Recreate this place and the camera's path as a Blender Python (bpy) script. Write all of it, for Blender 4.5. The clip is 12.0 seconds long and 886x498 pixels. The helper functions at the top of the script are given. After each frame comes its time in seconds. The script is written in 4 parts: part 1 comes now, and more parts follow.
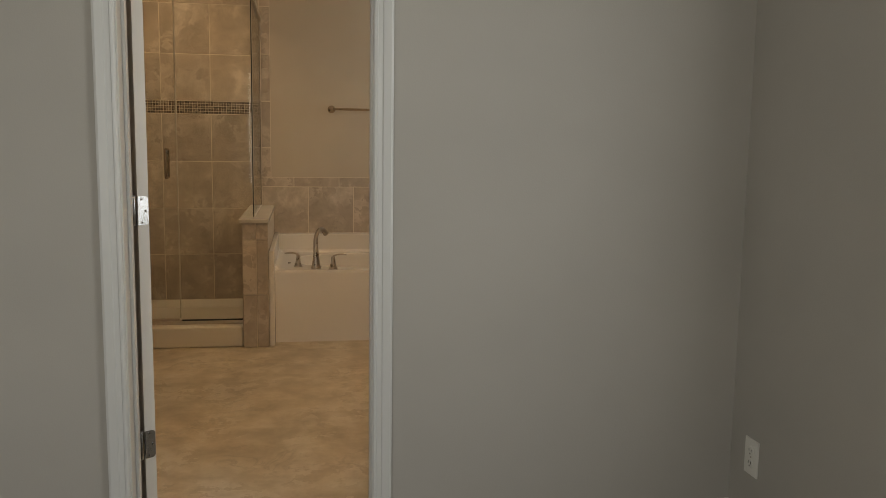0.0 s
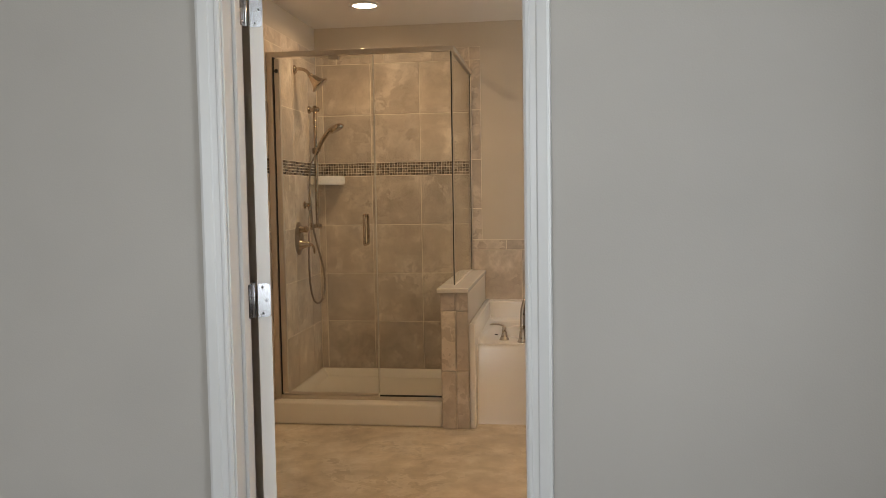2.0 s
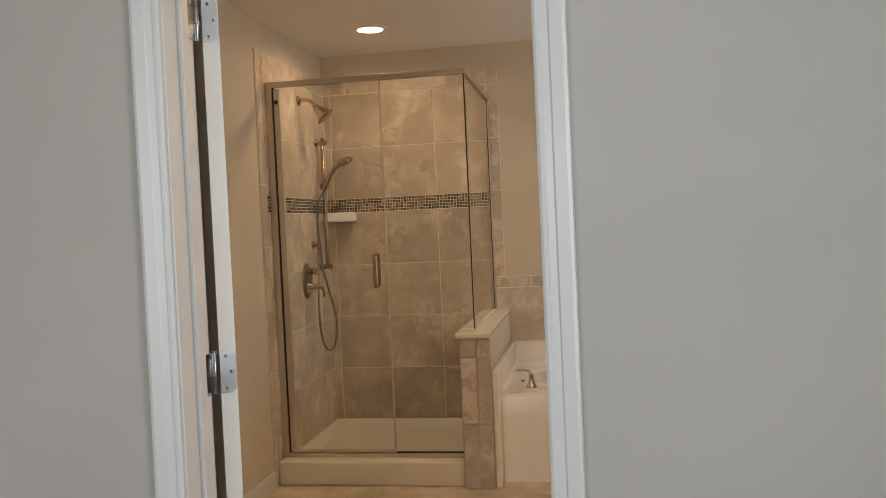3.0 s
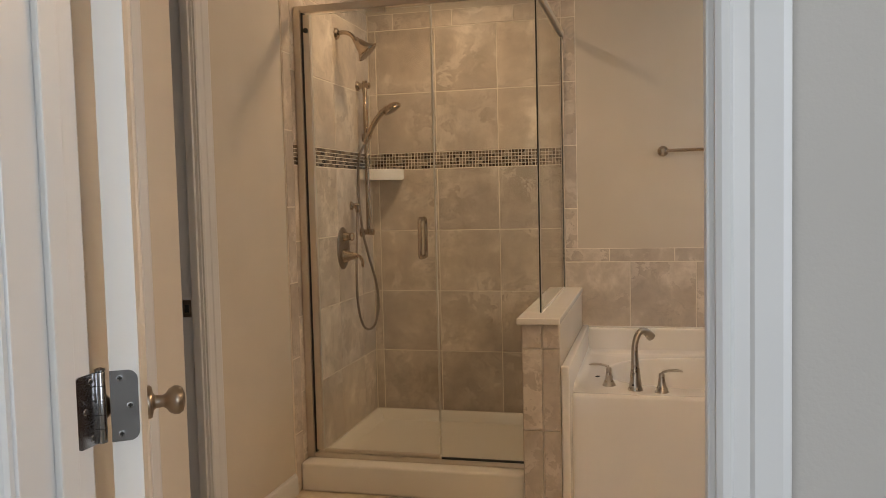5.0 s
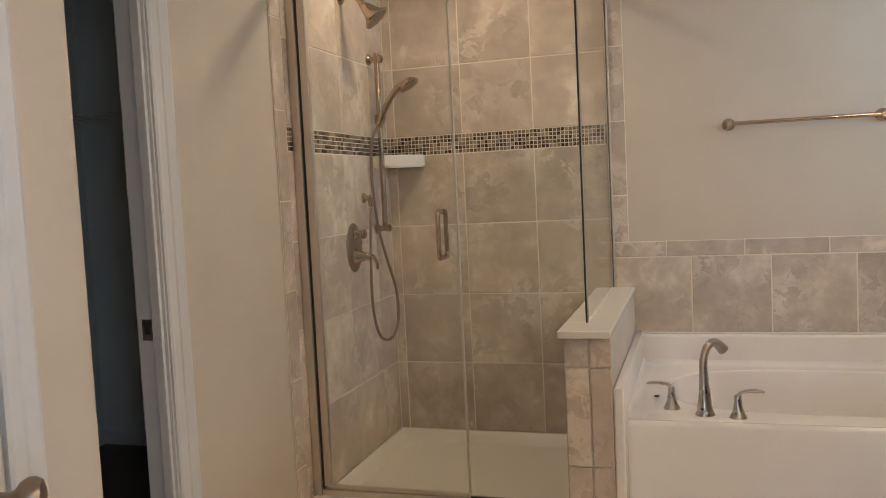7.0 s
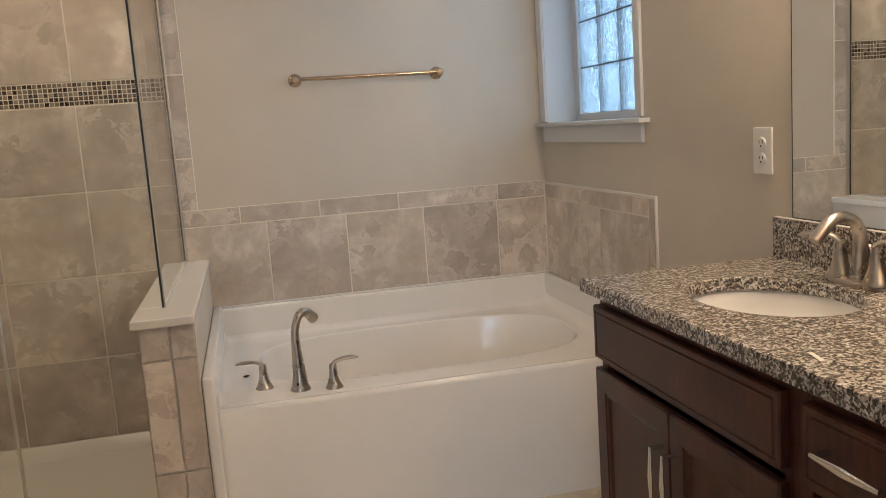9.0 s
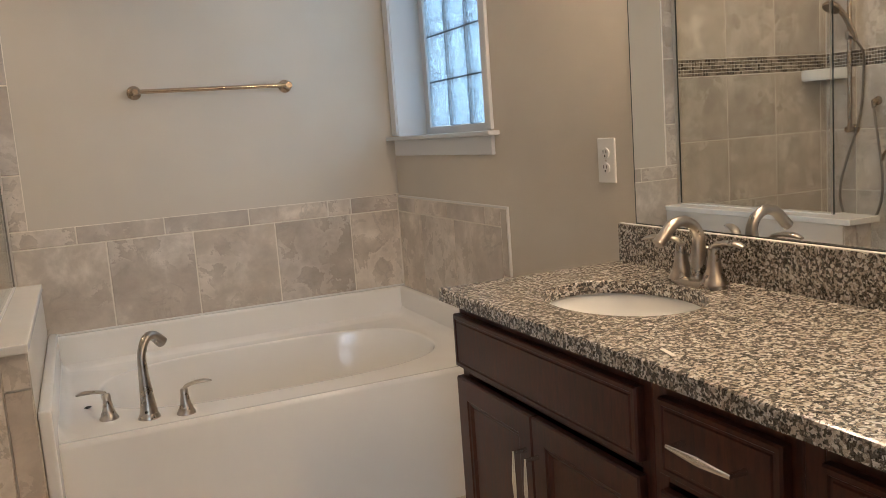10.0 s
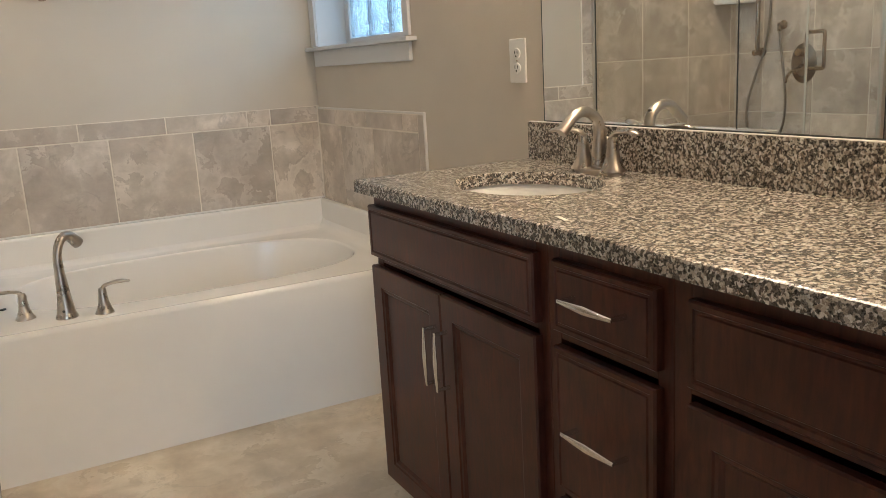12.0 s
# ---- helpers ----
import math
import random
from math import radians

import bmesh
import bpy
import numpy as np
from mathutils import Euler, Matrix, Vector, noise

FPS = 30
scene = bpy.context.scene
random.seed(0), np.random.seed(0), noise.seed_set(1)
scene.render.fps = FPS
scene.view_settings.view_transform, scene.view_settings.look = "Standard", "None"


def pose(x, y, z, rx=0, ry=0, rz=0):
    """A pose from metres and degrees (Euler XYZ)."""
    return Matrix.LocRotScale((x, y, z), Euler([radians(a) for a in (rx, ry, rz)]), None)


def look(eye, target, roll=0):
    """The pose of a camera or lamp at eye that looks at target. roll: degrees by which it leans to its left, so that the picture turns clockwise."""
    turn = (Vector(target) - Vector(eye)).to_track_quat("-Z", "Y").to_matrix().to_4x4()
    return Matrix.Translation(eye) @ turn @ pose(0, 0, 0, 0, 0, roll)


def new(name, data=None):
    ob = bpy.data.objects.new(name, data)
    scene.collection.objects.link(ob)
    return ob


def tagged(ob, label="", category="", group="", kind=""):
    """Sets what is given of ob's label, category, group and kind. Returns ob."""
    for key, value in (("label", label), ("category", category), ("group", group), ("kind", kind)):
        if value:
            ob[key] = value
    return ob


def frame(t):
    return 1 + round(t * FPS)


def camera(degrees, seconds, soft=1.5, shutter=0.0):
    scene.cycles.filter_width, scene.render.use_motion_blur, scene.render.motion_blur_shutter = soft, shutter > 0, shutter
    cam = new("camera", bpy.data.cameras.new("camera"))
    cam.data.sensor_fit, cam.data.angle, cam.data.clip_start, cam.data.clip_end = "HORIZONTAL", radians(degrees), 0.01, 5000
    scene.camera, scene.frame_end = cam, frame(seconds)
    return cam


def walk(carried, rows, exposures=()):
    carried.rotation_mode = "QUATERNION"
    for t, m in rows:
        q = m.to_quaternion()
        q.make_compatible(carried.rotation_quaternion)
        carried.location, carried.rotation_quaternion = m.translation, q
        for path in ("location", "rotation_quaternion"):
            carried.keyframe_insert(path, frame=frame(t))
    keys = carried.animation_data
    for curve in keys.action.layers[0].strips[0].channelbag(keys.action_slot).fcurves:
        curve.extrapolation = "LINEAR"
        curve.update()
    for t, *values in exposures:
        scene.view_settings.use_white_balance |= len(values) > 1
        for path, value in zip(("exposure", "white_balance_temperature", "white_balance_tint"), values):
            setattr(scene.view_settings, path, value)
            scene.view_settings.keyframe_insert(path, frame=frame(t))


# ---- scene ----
cam = camera(56.0, 12.0, 0.7)
PATH = [
    (0, (0.571, 0.883, 1.244), (0.904, 2.839, 0.994), 0.8),
    (0.5, (0.65, 0.966, 1.263), (0.817, 2.944, 1.018), -0.8),
    (1, (0.751, 1.129, 1.261), (0.672, 3.116, 1.046), -0.3),
    (1.5, (0.845, 1.262, 1.28), (0.627, 3.24, 1.083), -0.4),
    (2, (0.857, 1.453, 1.299), (0.584, 3.43, 1.168), -0.9),
    (2.5, (0.841, 1.652, 1.327), (0.579, 3.633, 1.246), -1.4),
    (3, (0.864, 1.865, 1.321), (0.523, 3.835, 1.266), -2.6),
    (3.2, (0.875, 1.945, 1.323), (0.474, 3.904, 1.29), -1.9),
    (4.8, (0.742, 2.55, 1.287), (0.306, 4.498, 1.165), -1.6),
    (5, (0.73, 2.651, 1.278), (0.243, 4.587, 1.153), -1.4),
    (5.5, (0.769, 2.856, 1.281), (0.083, 4.73, 1.149), 0.1),
    (6, (0.743, 3.017, 1.281), (0.044, 4.885, 1.132), -1.1),
    (6.5, (0.697, 3.139, 1.29), (0.04, 5.025, 1.183), -1.9),
    (6.7, (0.676, 3.186, 1.263), (0.025, 5.073, 1.141), -2.2),
    (8.3, (0.577, 3.466, 1.276), (0.741, 5.448, 1.062), -3.9),
    (8.5, (0.566, 3.497, 1.269), (0.811, 5.468, 1.034), -3.8),
    (9, (0.551, 3.55, 1.259), (0.994, 5.478, 0.967), -4.0),
    (9.5, (0.533, 3.574, 1.258), (1.229, 5.426, 0.962), -4.8),
    (10, (0.537, 3.571, 1.247), (1.322, 5.389, 0.969), -4.2),
    (10.5, (0.557, 3.558, 1.241), (1.431, 5.334, 0.959), -5.4),
    (11, (0.55, 3.544, 1.221), (1.523, 5.265, 0.921), -4.4),
    (11.5, (0.535, 3.513, 1.188), (1.56, 5.185, 0.797), -4.0),
    (12, (0.52, 3.475, 1.147), (1.44, 5.196, 0.71), -3.3),
]
WALK = [(t, look(eye, target, roll)) for t, eye, target, roll in PATH]
EXPOSURES = [(0.0, -0.66, 8500, 14), (0.5, 0.02, 7500, 15), (1.5, -0.02, 7350, 15), (3.2, 0.0, 7450, 16), (4.8, 0.03, 7100, 16), (5.5, 0.08, 7150, 17), (6.5, 0.26, 6250, 14), (8.5, 0.3, 5800, 12), (10.0, 0.33, 5800, 11), (11.0, 0.34, 5750, 11), (12.0, 0.58, 5600, 7)]
walk(cam, WALK, EXPOSURES)

# ---- world, sun and lamps ----
world = bpy.data.worlds.new("sky")
scene.world = world
world.use_nodes = True
wn = world.node_tree.nodes
sky = wn.new("ShaderNodeTexSky")
sky.sky_type = "NISHITA"
sky.sun_disc = False
sky.sun_elevation, sky.sun_rotation = radians(48), radians(200)
wn["Background"].inputs[1].default_value = 0.12
world.node_tree.links.new(sky.outputs[0], wn["Background"].inputs[0])
sun = new("sun", bpy.data.lights.new("sun", "SUN"))
sun.data.energy, sun.data.angle, sun.data.color = 2.5, radians(0.6), (1.0, 0.95, 0.88)
sun.matrix_world = look((-4, -12, 14), (0, 0, 0))

WARM = (1.0, 0.725, 0.46)
CEIL = 2.44


def lamp(name, kind, at, target, watts, colour, size=0.1, size_y=0.0, spread=180):
    data = bpy.data.lights.new(name, kind)
    data.energy, data.color = watts, colour
    if kind == "AREA":
        data.shape = "RECTANGLE" if size_y else "DISK"
        data.size = size
        if size_y:
            data.size_y = size_y
        data.spread = radians(spread)
    else:
        data.shadow_soft_size = size
    ob = new(name, data)
    ob.matrix_world = look(at, target)
    return ob


# daylight through the windows, the recessed lamp over the shower, the lamps over the vanity mirror
# the first, southern one is added fill through an unseen opening, placed for balance
lamp("bedroom_daylight", "AREA", (-0.9, -0.63, 1.42), (-0.9, 4.0, 1.42), 44, (0.72, 0.86, 1.0), 1.96, 1.5)
lamp("bedroom_daylight", "AREA", (2.06, 1.9, 1.45), (-3.0, 1.9, 1.45), 27, (0.72, 0.86, 1.0), 0.86, 1.36)
lamp("shower_downlight", "AREA", (-0.284, 6.434, CEIL - 0.012), (-0.284, 6.434, 0), 4.4, WARM, 0.13, 0, 165)
for y in (5.02, 3.96):
    for dy in (-0.17, 0.17):
        lamp("vanity_lamp", "POINT", (1.708, y + dy, 2.086), (1.708, y, 0), 8.8, WARM, 0.05)
lamp("window_daylight", "AREA", (2.128, 6.62, 1.74), (0.0, 6.62, 1.74), 10.5, (0.74, 0.88, 1.0), 1.0, 1.1)


# ---- materials ----
def material(name):
    m = bpy.data.materials.new(name)
    m.use_nodes = True
    return m, m.node_tree.nodes, m.node_tree.links, m.node_tree.nodes["Principled BSDF"]


def coords(nodes, links, scale=(1, 1, 1), shuffle=False, kind="Object"):
    tc = nodes.new("ShaderNodeTexCoord")
    mp = nodes.new("ShaderNodeMapping")
    mp.inputs["Scale"].default_value = scale
    links.new(tc.outputs[kind], mp.inputs[0])
    if shuffle:
        info = nodes.new("ShaderNodeObjectInfo")
        mul = nodes.new("ShaderNodeVectorMath")
        mul.operation = "MULTIPLY"
        comb = nodes.new("ShaderNodeCombineXYZ")
        for i in range(3):
            links.new(info.outputs["Random"], comb.inputs[i])
        links.new(comb.outputs[0], mul.inputs[0])
        mul.inputs[1].default_value = (91.7, 47.3, 73.1)
        links.new(mul.outputs[0], mp.inputs["Location"])
    return mp.outputs[0]


def noise_tex(nodes, links, vec, scale, detail=5, rough=0.55, distort=0.0):
    n = nodes.new("ShaderNodeTexNoise")
    n.inputs["Scale"].default_value, n.inputs["Detail"].default_value = scale, detail
    n.inputs["Roughness"].default_value, n.inputs["Distortion"].default_value = rough, distort
    links.new(vec, n.inputs["Vector"])
    return n.outputs["Fac"]


def ramp(nodes, links, fac, stops, constant=False):
    r = nodes.new("ShaderNodeValToRGB")
    e = r.color_ramp.elements
    while len(e) < len(stops):
        e.new(0.5)
    for el, (p, c) in zip(e, stops):
        el.position, el.color = p, (*c, 1) if len(c) == 3 else c
    if constant:
        r.color_ramp.interpolation = "CONSTANT"
    links.new(fac, r.inputs[0])
    return r.outputs[0]


def mix(nodes, links, fac, a, b, mode="MIX"):
    m = nodes.new("ShaderNodeMix")
    m.data_type, m.blend_type = "RGBA", mode
    for sock, v in ((m.inputs[0], fac), (m.inputs[6], a), (m.inputs[7], b)):
        if isinstance(v, (int, float)):
            sock.default_value = v
        elif isinstance(v, tuple):
            sock.default_value = (*v, 1)
        else:
            links.new(v, sock)
    return m.outputs[2]


def bump(nodes, links, bsdf, height, strength, distance):
    b = nodes.new("ShaderNodeBump")
    b.inputs["Strength"].default_value, b.inputs["Distance"].default_value = strength, distance
    links.new(height, b.inputs["Height"])
    links.new(b.outputs[0], bsdf.inputs["Normal"])


def grey(v):
    return (v, v, v)


def paint(name, colour, rough=0.6, peel=0.25, vary=0.06, peel_scale=220):
    m, n, l, b = material(name)
    v = coords(n, l)
    big = noise_tex(n, l, v, 1.3, 3)
    dark = tuple(c * (1 - vary) for c in colour)
    light = tuple(min(1, c * (1 + vary)) for c in colour)
    l.new(ramp(n, l, big, [(0.3, dark), (0.7, light)]), b.inputs["Base Color"])
    fine = noise_tex(n, l, v, peel_scale, 2)
    l.new(ramp(n, l, noise_tex(n, l, v, 9, 4), [(0.3, grey(rough * 0.92)), (0.7, grey(rough * 1.08))]), b.inputs["Roughness"])
    bump(n, l, b, fine, peel, 0.0015)
    return m


def metal(name, colour, rough, brushed=True):
    m, n, l, b = material(name)
    b.inputs["Metallic"].default_value = 1.0
    v = coords(n, l)
    smudge = noise_tex(n, l, v, 35, 4)
    grain = noise_tex(n, l, v, 900 if brushed else 200, 2)
    l.new(ramp(n, l, smudge, [(0.3, tuple(c * 0.94 for c in colour)), (0.7, colour)]), b.inputs["Base Color"])
    l.new(ramp(n, l, smudge, [(0.3, grey(rough * 0.88)), (0.7, grey(rough * 1.15))]), b.inputs["Roughness"])
    bump(n, l, b, grain, 0.06 if brushed else 0.02, 0.0006)
    return m


def stone_tile(name, dark, mid, light, pale, shuffle=True, scale=1.0):
    m, n, l, b = material(name)
    v = coords(n, l, (1, 1, 1), shuffle)
    cloud = noise_tex(n, l, v, 6.5 * scale, 9, 0.62, 0.2)
    base = ramp(n, l, cloud, [(0.32, dark), (0.46, mid), (0.56, light), (0.7, pale)])
    patch = ramp(n, l, noise_tex(n, l, v, 1.9 * scale, 3, 0.5, 0.2), [(0.36, (0.9, 0.895, 0.89)), (0.64, (1.07, 1.06, 1.05))])
    col = mix(n, l, 1.0, base, patch, "MULTIPLY")
    where = ramp(n, l, noise_tex(n, l, v, 3.1 * scale, 2), [(0.48, grey(0.0)), (0.6, grey(1.0))])
    crack = ramp(n, l, noise_tex(n, l, v, 7 * scale, 7, 0.62, 0.9), [(0.46, grey(0.0)), (0.5, grey(0.4)), (0.54, grey(0.0))])
    col = mix(n, l, mix(n, l, 1.0, crack, where, "MULTIPLY"), col, tuple(c * 0.68 for c in dark))
    there = ramp(n, l, noise_tex(n, l, v, 3.4 * scale, 3, 0.5, 0.5), [(0.46, grey(0.0)), (0.6, grey(1.0))])
    feather = ramp(n, l, noise_tex(n, l, v, 9 * scale, 8, 0.68, 0.35), [(0.485, grey(0.0)), (0.505, grey(0.6)), (0.6, grey(0.3)), (0.72, grey(0.0))])
    col = mix(n, l, mix(n, l, 1.0, feather, there, "MULTIPLY"), col, pale)
    rim = ramp(n, l, noise_tex(n, l, v, 9 * scale, 8, 0.68, 0.35), [(0.468, grey(0.0)), (0.484, grey(0.4)), (0.487, grey(0.0))])
    col = mix(n, l, mix(n, l, 1.0, rim, there, "MULTIPLY"), col, tuple(c * 0.75 for c in dark))
    if shuffle:
        info = n.new("ShaderNodeObjectInfo")
        col = mix(n, l, 1.0, col, ramp(n, l, info.outputs["Random"], [(0.0, (0.9, 0.9, 0.91)), (1.0, (1.06, 1.05, 1.03))]), "MULTIPLY")
    l.new(col, b.inputs["Base Color"])
    l.new(ramp(n, l, cloud, [(0.3, grey(0.3)), (0.7, grey(0.42))]), b.inputs["Roughness"])
    bump(n, l, b, cloud, 0.25, 0.003)
    return m


BED_PAINT = paint("bedroom wall paint, warm grey", (0.47, 0.445, 0.41), 0.62, 0.2)
BATH_PAINT = paint("bathroom wall paint, beige", (0.62, 0.555, 0.46), 0.6, 0.2)
CEIL_PAINT = paint("ceiling paint, white", (0.8, 0.77, 0.72), 0.8, 0.5, 0.03, 140)
TRIM = paint("trim enamel, white", (0.68, 0.68, 0.67), 0.33, 0.08, 0.025, 60)
DOOR_PAINT = paint("door enamel, white", (0.79, 0.77, 0.73), 0.38, 0.1, 0.03, 90)
CLOSET_PAINT = paint("closet wall paint, grey", (0.72, 0.73, 0.7), 0.65)
CAP_STONE = paint("cultured marble, cream", (0.8, 0.76, 0.68), 0.22, 0.02, 0.04, 30)
ACRYLIC = paint("acrylic, glossy white", (0.85, 0.815, 0.755), 0.13, 0.0, 0.012, 10)
PAN = paint("acrylic shower pan, cream white", (0.83, 0.79, 0.71), 0.32, 0.03, 0.015, 60)
CERAMIC = paint("vitreous china, white", (0.86, 0.85, 0.82), 0.08, 0.0, 0.01, 10)
PLASTIC = paint("ivory white plastic", (0.82, 0.8, 0.75), 0.3, 0.02, 0.01, 40)
GROUT = paint("grout, light tan", (0.82, 0.75, 0.64), 0.85, 0.5, 0.12, 400)
CAULK = paint("caulk, white", (0.78, 0.75, 0.7), 0.5, 0.1, 0.03, 60)
# mortar colour carries the darkness of joints seen against daylight
MORTAR = paint("window mortar, grey darkened as if backlit", (0.16, 0.2, 0.24), 0.6, 0.1, 0.05)
# near-black; also paints in the shade inside slots, holes and screw recesses
SLOT = paint("dark slot", (0.02, 0.018, 0.015), 0.6, 0.0, 0.02)
NICKEL = metal("brushed nickel", (0.5, 0.45, 0.39), 0.29)
NICKEL_DARK = metal("brushed nickel, dull", (0.33, 0.28, 0.23), 0.34)
SHOWER_METAL = metal("warm brushed nickel, shower", (0.5, 0.4, 0.31), 0.18)
STEEL = metal("satin hinge steel", (0.46, 0.46, 0.47), 0.22)
CHROME = metal("polished pull", (0.7, 0.68, 0.65), 0.2, False)
FRAME_METAL = metal("shower frame, satin nickel", (0.74, 0.67, 0.58), 0.4)
TILE = stone_tile("glazed wall tile, taupe stone look", (0.47, 0.402, 0.332), (0.55, 0.477, 0.397), (0.615, 0.54, 0.452), (0.82, 0.745, 0.65))
FLOOR_VINYL = stone_tile("sheet vinyl, tan stone look", (0.49, 0.41, 0.3), (0.59, 0.505, 0.38), (0.67, 0.585, 0.455), (0.79, 0.72, 0.6), False, 0.9)


def wood_material():
    m, n, l, b = material("espresso stained maple")
    v = coords(n, l, (6, 6, 1.2))
    grain = noise_tex(n, l, v, 14, 6, 0.6, 0.6)
    blotch = noise_tex(n, l, coords(n, l), 7, 3)
    col = ramp(n, l, grain, [(0.3, (0.038, 0.0115, 0.007)), (0.7, (0.083, 0.0245, 0.0135))])
    col = mix(n, l, 1.0, col, ramp(n, l, blotch, [(0.35, grey(0.8)), (0.7, grey(1.25))]), "MULTIPLY")
    l.new(col, b.inputs["Base Color"])
    b.inputs["Specular IOR Level"].default_value = 0.28
    l.new(ramp(n, l, grain, [(0.3, grey(0.3)), (0.7, grey(0.4))]), b.inputs["Roughness"])
    bump(n, l, b, grain, 0.08, 0.001)
    return m


def granite_material():
    m, n, l, b = material("polished granite, speckled")
    v = coords(n, l)
    wob = n.new("ShaderNodeTexNoise")
    wob.inputs["Scale"].default_value, wob.inputs["Detail"].default_value = 140, 3
    l.new(v, wob.inputs["Vector"])
    add = n.new("ShaderNodeVectorMath")
    add.operation = "MULTIPLY_ADD"
    add.inputs[1].default_value = (0.012, 0.012, 0.012)
    l.new(wob.outputs["Color"], add.inputs[0])
    l.new(v, add.inputs[2])

    def cells(scale):
        vo = n.new("ShaderNodeTexVoronoi")
        vo.inputs["Scale"].default_value = scale
        l.new(add.outputs[0], vo.inputs["Vector"])
        sep = n.new("ShaderNodeSeparateColor")
        l.new(vo.outputs["Color"], sep.inputs[0])
        return sep.outputs[0]

    big = ramp(n, l, cells(215), [(0.0, (0.011, 0.01, 0.009)), (0.37, (0.075, 0.062, 0.053)), (0.49, (0.25, 0.205, 0.16)), (0.61, (0.44, 0.39, 0.325)), (0.84, (0.64, 0.6, 0.54))], True)
    small = ramp(n, l, cells(440), [(0.0, (0.02, 0.018, 0.016)), (0.27, (0.3, 0.255, 0.2)), (0.55, (0.52, 0.46, 0.38)), (0.85, (0.72, 0.68, 0.6))], True)
    col = mix(n, l, 0.22, big, small)
    l.new(col, b.inputs["Base Color"])
    l.new(ramp(n, l, noise_tex(n, l, v, 60, 3), [(0.3, grey(0.16)), (0.7, grey(0.26))]), b.inputs["Roughness"])
    return m


def mosaic_material():
    m, n, l, b = material("glass and stone mosaic, brown mix")
    g = n.new("ShaderNodeNewGeometry")
    col = ramp(n, l, g.outputs["Random Per Island"], [(0.0, (0.05, 0.036, 0.027)), (0.18, (0.15, 0.11, 0.075)), (0.4, (0.25, 0.205, 0.155)), (0.6, (0.085, 0.07, 0.058)), (0.74, (0.36, 0.3, 0.23)), (0.92, (0.2, 0.15, 0.105))], True)
    l.new(col, b.inputs["Base Color"])
    l.new(ramp(n, l, noise_tex(n, l, coords(n, l), 50, 2), [(0.3, grey(0.12)), (0.7, grey(0.24))]), b.inputs["Roughness"])
    return m


def clear_glass():
    m, n, l, b = material("clear tempered glass")
    tr, gl = n.new("ShaderNodeBsdfTransparent"), n.new("ShaderNodeBsdfGlossy")
    lw, mx = n.new("ShaderNodeLayerWeight"), n.new("ShaderNodeMixShader")
    tr.inputs[0].default_value = (0.975, 0.985, 0.975, 1)
    gl.inputs["Roughness"].default_value = 0.015
    gloss = ramp(n, l, lw.outputs["Facing"], [(0.0, grey(0.02)), (0.5, grey(0.025)), (0.72, grey(0.05)), (0.88, grey(0.16)), (1.0, grey(0.7))])
    l.new(gloss, mx.inputs[0])
    l.new(tr.outputs[0], mx.inputs[1])
    l.new(gl.outputs[0], mx.inputs[2])
    l.new(mx.outputs[0], n["Material Output"].inputs[0])
    return m


def block_glass():
    m, n, l, b = material("wavy glass block")
    b.inputs["Transmission Weight"].default_value = 1.0
    b.inputs["Roughness"].default_value = 0.06
    b.inputs["IOR"].default_value = 1.4
    w = noise_tex(n, l, coords(n, l, (1, 1, 0.5)), 70, 2, 0.5, 1.2)
    dark_streaks = ramp(n, l, noise_tex(n, l, coords(n, l, (1, 1, 0.7)), 95, 4, 0.65, 0.9), [(0.42, grey(0.0)), (0.5, grey(0.9)), (0.56, grey(0.25)), (0.64, grey(1.0))])
    # dark streaks in the tint stand for refraction, densest towards the upright edges
    split = n.new("ShaderNodeSeparateXYZ")
    l.new(n.new("ShaderNodeTexCoord").outputs["Generated"], split.inputs[0])
    edge = ramp(n, l, split.outputs[1], [(0.0, grey(0.8)), (0.2, grey(0.4)), (0.55, grey(0.42)), (0.75, grey(1.0)), (1.0, grey(0.9))])
    col = mix(n, l, mix(n, l, 1.0, dark_streaks, edge, "MULTIPLY"), (0.56, 0.69, 0.77), (0.04, 0.085, 0.11))
    l.new(col, b.inputs["Base Color"])
    bump(n, l, b, w, 0.8, 0.04)
    return m


def mirror_material():
    m, n, l, b = material("silvered mirror")
    b.inputs["Metallic"].default_value, b.inputs["Roughness"].default_value = 1.0, 0.012
    v = coords(n, l)
    l.new(ramp(n, l, noise_tex(n, l, v, 2, 2), [(0.3, (0.86, 0.88, 0.87)), (0.7, (0.88, 0.9, 0.89))]), b.inputs["Base Color"])
    return m


def carpet(name, colour):
    m, n, l, b = material(name)
    v = coords(n, l)
    f = noise_tex(n, l, v, 420, 3, 0.7)
    g = noise_tex(n, l, v, 6, 4)
    col = ramp(n, l, f, [(0.3, tuple(c * 0.6 for c in colour)), (0.7, colour)])
    l.new(mix(n, l, 1.0, col, ramp(n, l, g, [(0.3, grey(0.88)), (0.7, grey(1.1))]), "MULTIPLY"), b.inputs["Base Color"])
    b.inputs["Roughness"].default_value = 0.95
    bump(n, l, b, f, 0.8, 0.006)
    return m


def glowing(name, colour, strength):
    m, n, l, b = material(name)
    b.inputs["Emission Color"].default_value = (*colour, 1)
    b.inputs["Emission Strength"].default_value = strength
    b.inputs["Base Color"].default_value = (0.8, 0.8, 0.8, 1)
    return m


